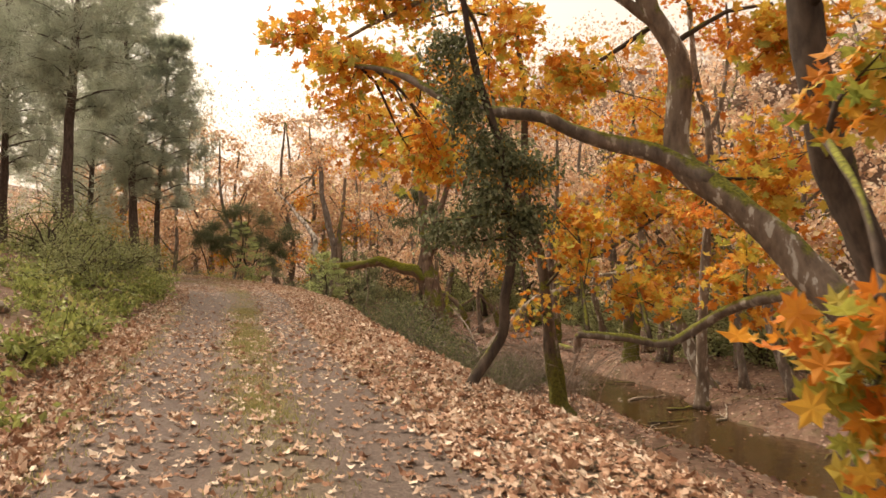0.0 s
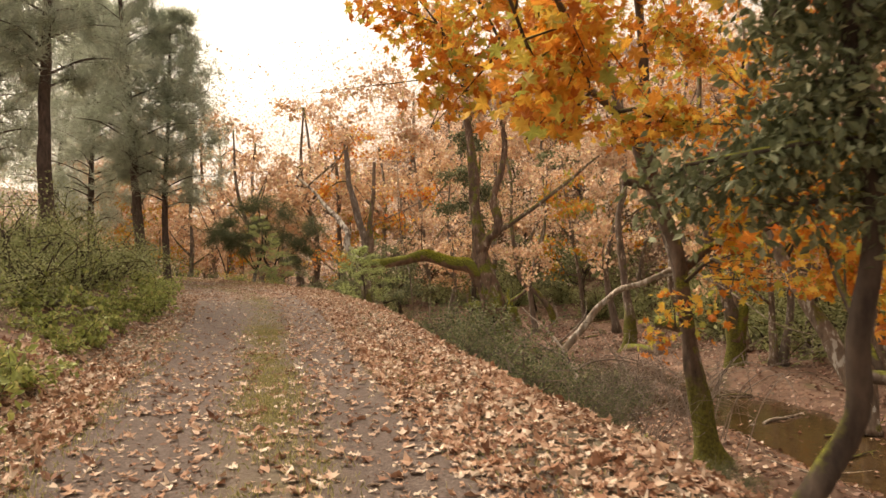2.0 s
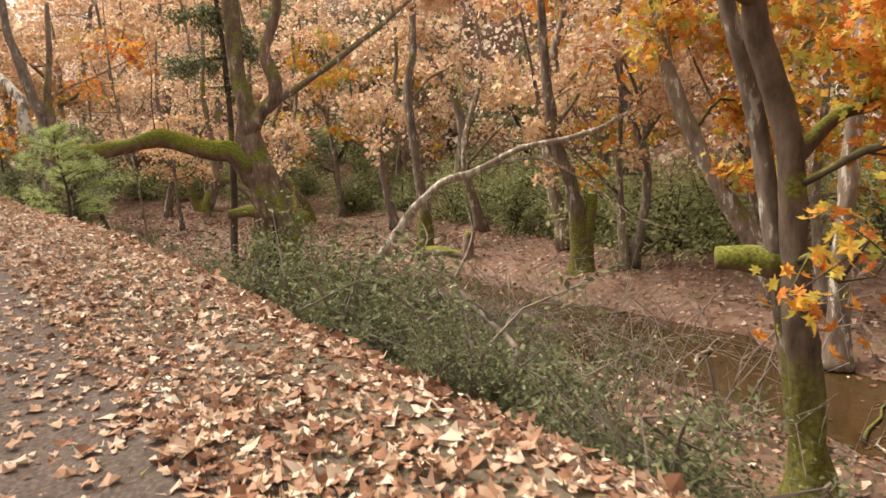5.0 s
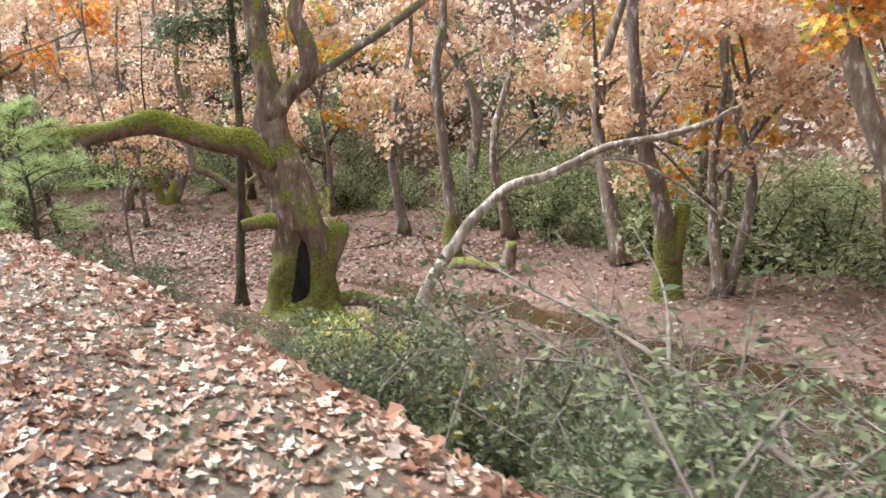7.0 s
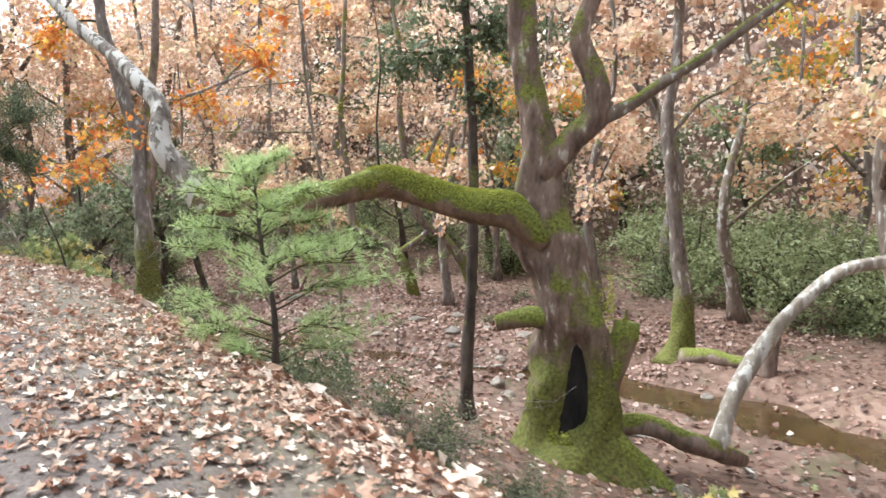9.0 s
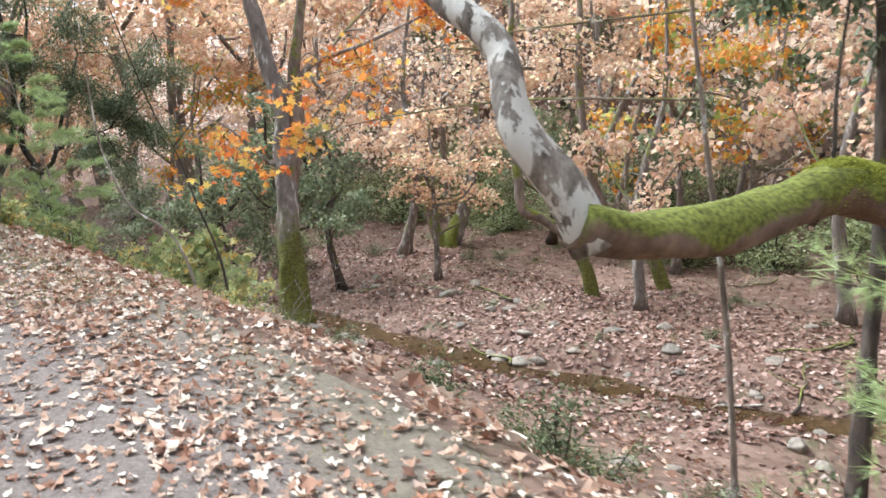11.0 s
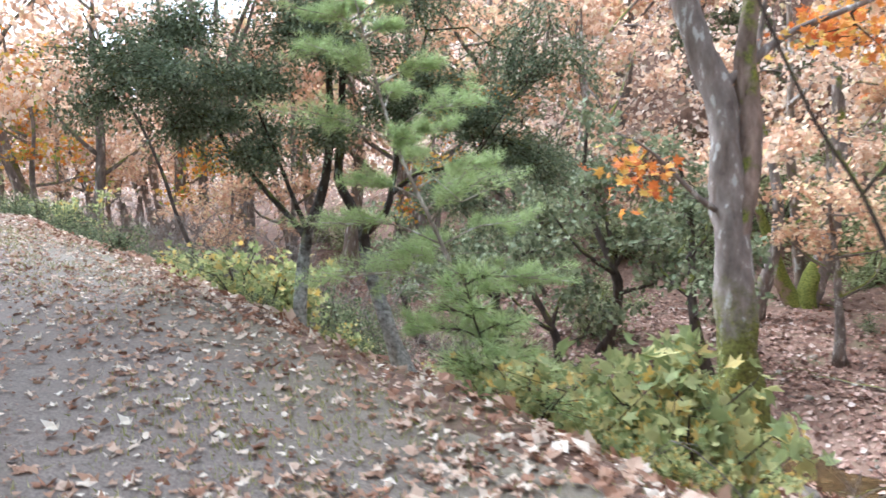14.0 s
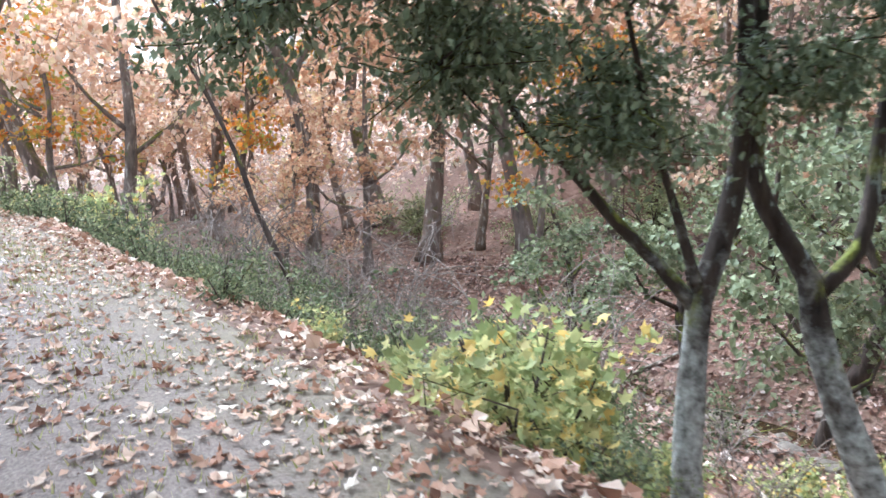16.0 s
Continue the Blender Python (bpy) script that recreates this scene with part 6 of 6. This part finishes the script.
def stone_mesh(seed):
    r = np.random.RandomState(seed)
    bm = bmesh.new()
    bmesh.ops.create_icosphere(bm, subdivisions=3 if seed < 602 else 2, radius=0.5)
    sq = r.uniform(0.6, 1.0, 3) * (1, 0.85, 0.6)
    cuts = [(r.normal(0, 1, 3), r.uniform(0.26, 0.4)) for _ in range(9)]
    for v in bm.verts:
        p = np.array(v.co)
        for n, d in cuts:
            n = n / np.linalg.norm(n)
            e = p @ n - d
            if e > 0:
                p = p - n * e * 0.85
        v.co = Vector(p * sq) * (1 + 0.07 * noise.noise(Vector(p * 4 + seed)))
    for f in bm.faces:
        f.smooth = True
    me = bpy.data.meshes.new("stone")
    bm.to_mesh(me)
    bm.free()
    me.materials.append(stone_mat)
    return me


stones = [stone_mesh(600 + i) for i in range(7)]
rk = np.random.RandomState(610)
placed = [(0.6, 32.9, 0.55), (2.4, 35.9, 0.5), (1.7, 38.4, 0.7), (1.2, 37.2, 0.5), (0.9, 36.4, 0.45), (2.0, 37.0, 0.4), (0.3, 35.6, 0.5), (1.6, 35.2, 0.4), (-2.05, 40.4, 0.45), (-3.46, 36.4, 0.5), (-3.4, 38.1, 0.45), (-1.7, 38.6, 0.6), (5.7, 19.8, 0.5), (6.9, 18.3, 0.55), (5.3, 17.2, 0.45), (5.8, 15.4, 0.5), (5.5, 24.6, 0.5), (5.9, 26.0, 0.45), (6.2, 23.4, 0.5), (0.6, 27.4, 0.4), (-2.2, 30.2, 0.5), (-2.8, 31.0, 0.45), (-1.9, 31.6, 0.4), (-1.73, 42.79, 0.75), (-1.16, 41.14, 0.55), (-0.72, 41.09, 0.50), (-2.28, 37.13, 0.60), (-1.16, 37.92, 0.50), (-0.99, 37.41, 0.45), (-0.79, 36.61, 0.50), (-2.93, 36.71, 0.40), (-3.94, 40.38, 0.50), (-4.51, 41.19, 0.50), (0.65, 38.49, 0.55), (-7.50, 44.73, 0.50), (-7.72, 43.97, 0.55), (-6.92, 45.19, 0.45), (-0.8, 43.6, 0.55), (-0.4, 41.5, 0.5), (-1.0, 39.2, 0.5), (-0.2, 39.6, 0.45), (5.6, 26.6, 0.5), (5.0, 25.2, 0.4), (6.4, 17.6, 0.5), (6.2, 15.2, 0.6), (5.2, 13.8, 0.5), (-1.8, 38.9, 0.6), (-3.0, 39.9, 0.45), (-6.3, 46.0, 0.5), (-7.4, 46.6, 0.4), (-6.9, 44.3, 0.45), (-5.6, 43.9, 0.5), (0.6, 32.4, 0.5), (0.0, 34.6, 0.45), (1.2, 33.2, 0.4)]
for k in range(240):
    y = rk.uniform(11, 56) if k % 2 else rk.uniform(34.5, 46)
    v = rk.choice([-1, 1]) * rk.uniform(0.35, 1.5) if rk.uniform() < 0.7 else rk.uniform(1.2, 6.5)
    placed.append((float(brook_x(y)) + v * 1.15, y, 0.14 + 0.5 * rk.uniform() ** 2.2))
for i, (x, y, s) in enumerate(placed):
    ob = new("stream_stone", stones[i % 2] if s > 0.42 else stones[2 + i % 5])
    ob.matrix_basis = pose(x, y, ground_z(x, y) + s * 0.02, rk.uniform(-15, 15), rk.uniform(-15, 15), rk.uniform(0, 360)) @ Matrix.Diagonal((s, s, s, 1))
    tagged(ob, "grey rounded stone lying in the brook bed", "stone", "stones of the brook")

for k in range(16):
    x, y = at_lateral(-rk.uniform(2.7, 3.9), rk.uniform(9, 22))
    s = rk.uniform(0.25, 0.6)
    ob = new("bank_stone", stones[k % 2])
    ob.matrix_basis = pose(x, y, ground_z(x, y) + s * 0.08, rk.uniform(-20, 20), rk.uniform(-20, 20), rk.uniform(0, 360)) @ Matrix.Diagonal((s, s, s, 1))
    tagged(ob, "mossy grey stone half buried in the fern bank", "stone", "stones of the road bank")

n = 4200
y = np.concatenate([rk.uniform(11, 56, n // 2), rk.uniform(34, 47, n - n // 2)])
x = brook_x(y) + rk.normal(0, 1.0, n) * 1.4
PEBBLE = (np.array([(0.5, 0, 0), (0.1, 0.42, 0.02), (-0.45, 0.1, 0), (-0.1, -0.4, 0), (0.05, 0.02, 0.3)], float), np.array([(0, 1, 4), (1, 2, 4), (2, 3, 4), (3, 0, 4)]))
v, f = scatter(PEBBLE, np.column_stack([x, y, height(x, y, False) - 0.005]), rk.normal(0, 0.2, (n, 3)) + (0, 0, 1), 0.04 + 0.13 * rk.uniform(0, 1, n) ** 2.5, rk)
tagged(new("gravel", raw_mesh("gravel", v, f, stone_mat, False)), "grey gravel and cobbles of the brook bed", "gravel", kind="stuff")

# ---- grass and fallen leaves ----


def spread_u(r, n, y0, y1, u0, u1):
    y, u = r.uniform(y0, y1, n), r.uniform(u0, u1, n)
    s = road_x(y + 0.5) - road_x(y - 0.5)
    q = np.sqrt(1 + s * s)
    return road_x(y) + u / q, y - u * s / q, u


def surface(x, y):
    u = lateral(x, y)
    return height(x, y, False) + np.where(np.abs(u) < 2.3, 0.012 + 0.012 * wave(x, y, 2.2, 5), 0.005)


def slope_normal(x, y):
    e = 0.15
    return np.column_stack([height(x - e, y, False) - height(x + e, y, False), height(x, y - e, False) - height(x, y + e, False), np.full(len(x), 2 * e)])


rg = np.random.RandomState(700)
gp = []
for n, y0, y1, middle, wide, most in ((80000, -1, 60, 0.05, 0.32, 0.9), (46000, -1, 60, 1.95, 0.45, 0.6), (30000, -1, 60, -1.75, 0.3, 0.6), (70000, 30, 46, 1.6, 0.7, 0.9), (110000, -1, 19, 0.05, 0.28, 0.9), (44000, -1, 18, -1.5, 0.25, 0.7), (40000, -1, 18, 1.5, 0.3, 0.7)):
    x, y, u = spread_u(rg, n, y0, y1, middle - 3 * wide, middle + 3 * wide)
    tuft = np.clip(0.45 + 0.5 * wave(x, y, 0.7, 12) + 0.55 * wave(x, y, 2.6, 15) + 0.35 * wave(x, y, 7.0, 16), 0, 1)
    k = (rg.uniform(0, 1, n) < most * tuft * np.exp(-((u - middle) / wide) ** 2)) & (u < 3.0)
    gp.append(np.column_stack([x, y, surface(x, y)])[k])
gp = np.vstack(gp)
BLADE = (np.array([(-0.1, 0, 0), (0.1, 0, 0), (0.0, 1, 0.1)], float), np.array([(0, 1, 2)]))
me = leaves_mesh("grass", BLADE, gp, rg.normal(0, 1, gp.shape) * (1, 1, 0.1), rg.uniform(0.02, 0.055, len(gp)), grass_mat, rg, np.repeat([[0, 0, 1.0]], len(gp), 0) + rg.normal(0, 0.4, gp.shape))
tagged(new("grass", me), "short yellow-green grass between the wheel tracks", "grass", kind="stuff")

rl = np.random.RandomState(710)
lp, ln, ls = [], [], []
for n, y0, y1, u0, u1, tilt, lift in ((3800, 1, 18, -1.6, 1.4, 0.2, 0.012), (9000, 1, 15, -2.9, -1.5, 0.4, 0.03), (5000, 1, 16, 1.2, 2.7, 0.3, 0.02), (7000, 33, 47, 2.0, 4.2, 0.35, 0.02), (6500, 1, 62, -1.5, 1.2, 0.12, 0.006), (26000, 1, 33.5, 1.15, 2.85, 0.3, 0.022), (6000, 33, 58, 1.0, 2.9, 0.25, 0.015), (11000, 25, 47, -2.0, 2.2, 0.15, 0.008), (12000, 1, 44, -2.7, -1.45, 0.4, 0.03), (2600, 16, 34, 0.3, 1.6, 0.2, 0.01)):
    x, y, u = spread_u(rl, n, y0, y1, u0, u1)
    dens = 0.5 + 0.5 * wave(x, y, 1.1, 14)
    k = rl.uniform(0, 1, n) < 0.45 + 0.7 * dens
    x, y = x[k], y[k]
    lp.append(np.column_stack([x, y, surface(x, y) + rl.uniform(0.3, 1, len(x)) * lift]))
    nn = slope_normal(x, y)
    nn /= np.linalg.norm(nn, axis=1)[:, None]
    ln.append(nn + rl.normal(0, tilt, nn.shape))
    ls.append(np.where(y < 16, 1.35, 1.05) * (0.024 + 0.068 * rl.uniform(0, 1, len(x)) ** 1.8))
lp, ln, ls = np.vstack(lp), np.vstack(ln), np.concatenate(ls)
big = ls > 0.04
chunks, start = [], 0
kinds_of = rl.randint(0, len(CURLED), len(lp))
for q, template in enumerate(CURLED):
    k = big & (kinds_of == q)
    chunks.append(scatter(template, lp[k], ln[k], ls[k], rl))
chunks.append(scatter(KITE, lp[~big], ln[~big], ls[~big] * 1.1, rl))
litter_v, litter_f = [], []
for v, f in chunks:
    litter_v.append(v)
    litter_f.append(f + start)
    start += len(v)
tagged(new("leaf_litter", raw_mesh("leaf_litter", np.vstack(litter_v), np.vstack(litter_f), leaf_litter_mat, False)), "curled tan and russet plane leaves covering the ground", "fallen leaves", kind="stuff")

bp, bn = [], []
for n, y0, y1, u0, u1 in ((13000, 1, 52, 2.5, 4.8), (11000, 1, 50, 4.2, 8.5), (3000, 2, 50, -7, -2.6)):
    x, y, u = spread_u(rl, n, y0, y1, u0, u1)
    k = (y > 16) | (u < 0) | (rl.uniform(0, 1, n) < 0.4)
    x, y = x[k], y[k]
    bp.append(np.column_stack([x, y, surface(x, y) + rl.uniform(0.01, 0.03, len(x))]))
    nn = slope_normal(x, y)
    bn.append(nn / np.linalg.norm(nn, axis=1)[:, None] + rl.normal(0, 0.45, nn.shape))
bp, bn = np.vstack(bp), np.vstack(bn)
me = leaves_mesh("bank_litter", KITE, bp, bn, rl.uniform(0.05, 0.12, len(bp)), leaf_litter_mat, rl)
tagged(new("bank_litter", me), "tan fallen leaves on the banks", "fallen leaves", kind="stuff")

n = 88000
y = np.concatenate([rl.uniform(8, 66, 52000), rl.uniform(33, 58, n - 52000)])
v = np.concatenate([rl.uniform(-4.5, 1.0, 52000) + rl.uniform(0, 1, 52000) ** 1.4 * 19, rl.uniform(-3.5, 7.0, n - 52000)])
x = brook_x(y) + v * 1.15
k = ((height(x, y, False) > WATER_Z - 0.15) | (rl.uniform(0, 1, n) < 0.06)) & (lateral(x, y) > 4.4)
x, y = x[k], y[k]
nn = slope_normal(x, y)
nn /= np.linalg.norm(nn, axis=1)[:, None]
# The carpet's colour includes shade that the trees above don't cast.
me = leaves_mesh("leaf_carpet", KITE, np.column_stack([x, y, np.maximum(height(x, y, False), WATER_Z - 0.15) + 0.02]), nn + rl.normal(0, 0.35, nn.shape), rl.uniform(0.05, 0.13, len(x)), leaf_shaded, rl)
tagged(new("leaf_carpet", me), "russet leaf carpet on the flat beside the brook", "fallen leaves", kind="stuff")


n = 46000
x, y, u = spread_u(rl, n, 1, 48, -2.1, 2.6)
k = rl.uniform(0, 1, n) < 0.35 + 0.5 * (wave(x, y, 1.7, 23) > 0) + 0.3 * (np.abs(u) > 1.2)
x, y = x[k], y[k]
CHIP = (np.array([(-0.4, 0, 0), (0.4, 0.1, 0), (0.1, 0.9, 0.05), (0.0, 0.4, 0.35)], float), np.array([(0, 1, 3), (1, 2, 3), (2, 0, 3)]))
# Scraps reuse the carpet's shade-darkened colour.
me = leaves_mesh("leaf_scraps", CHIP, np.column_stack([x, y, surface(x, y) + 0.002]), rl.normal(0, 0.15, (len(x), 3)) + (0, 0, 1), 0.007 + 0.022 * rl.uniform(0, 1, len(x)) ** 2, leaf_shaded, rl)
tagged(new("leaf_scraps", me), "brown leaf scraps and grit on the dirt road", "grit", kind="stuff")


def one_leaf(seed):
    r = np.random.RandomState(seed)
    tv, tf = PLANE_LEAF
    v = tv.copy()
    v[:, 2] += 0.25 * v[:, 0] ** 2 * r.uniform(-0.5, 1.5) + 0.15 * (v[:, 1] - 0.4) ** 2 * r.uniform(-1, 1.5) + r.normal(0, 0.025, len(v))
    stalk = np.array([(-0.012, 0.02, 0.0), (0.012, 0.02, 0.0), (0.02, -0.4, 0.04)])
    f = np.vstack([tf, [(len(v), len(v) + 1, len(v) + 2)]])
    return raw_mesh("fallen_leaf", np.vstack([v, stalk]), f, single_leaf, False)


def single_leaf_material():
    m, nodes, links, bsdf = material("single_fallen_leaf")
    oi = nodes.new("ShaderNodeObjectInfo")
    rr = ramp(nodes, [(0.0, (0.24, 0.09, 0.05)), (0.3, (0.46, 0.20, 0.10)), (0.6, (0.54, 0.32, 0.20)), (1.0, (0.64, 0.50, 0.38))])
    links.new(oi.outputs["Random"], rr.inputs[0])
    tc = nodes.new("ShaderNodeTexCoord")
    nz = noise_node(nodes, links, 5.0, 4, tc.outputs["Object"])
    links.new(mix_rgb(nodes, links, 0.4, rr.outputs[0], nz.outputs["Fac"], "OVERLAY"), bsdf.inputs["Base Color"])
    bsdf.inputs["Roughness"].default_value = 0.75
    return m


single_leaf = single_leaf_material()
kinds = [one_leaf(720 + i) for i in range(8)]
for i in range(300):
    lane = ((3.2, 13, -1.7, 2.4), (18.5, 27, 0.2, 2.4), (29.5, 40, 0.2, 2.4))[i % 3]
    x, y, u = (float(q[0]) for q in spread_u(rl, 1, *lane))
    s = rl.uniform(0.05, 0.09)
    ob = new("fallen_leaf", kinds[i % 8])
    ob.parent = road
    z = float(surface(np.array([x]), np.array([y]))[0])
    ob.matrix_basis = pose(x, y, z + 0.02, rl.normal(0, 8), rl.normal(0, 8), rl.uniform(0, 360)) @ Matrix.Diagonal((s, s, s, 1))
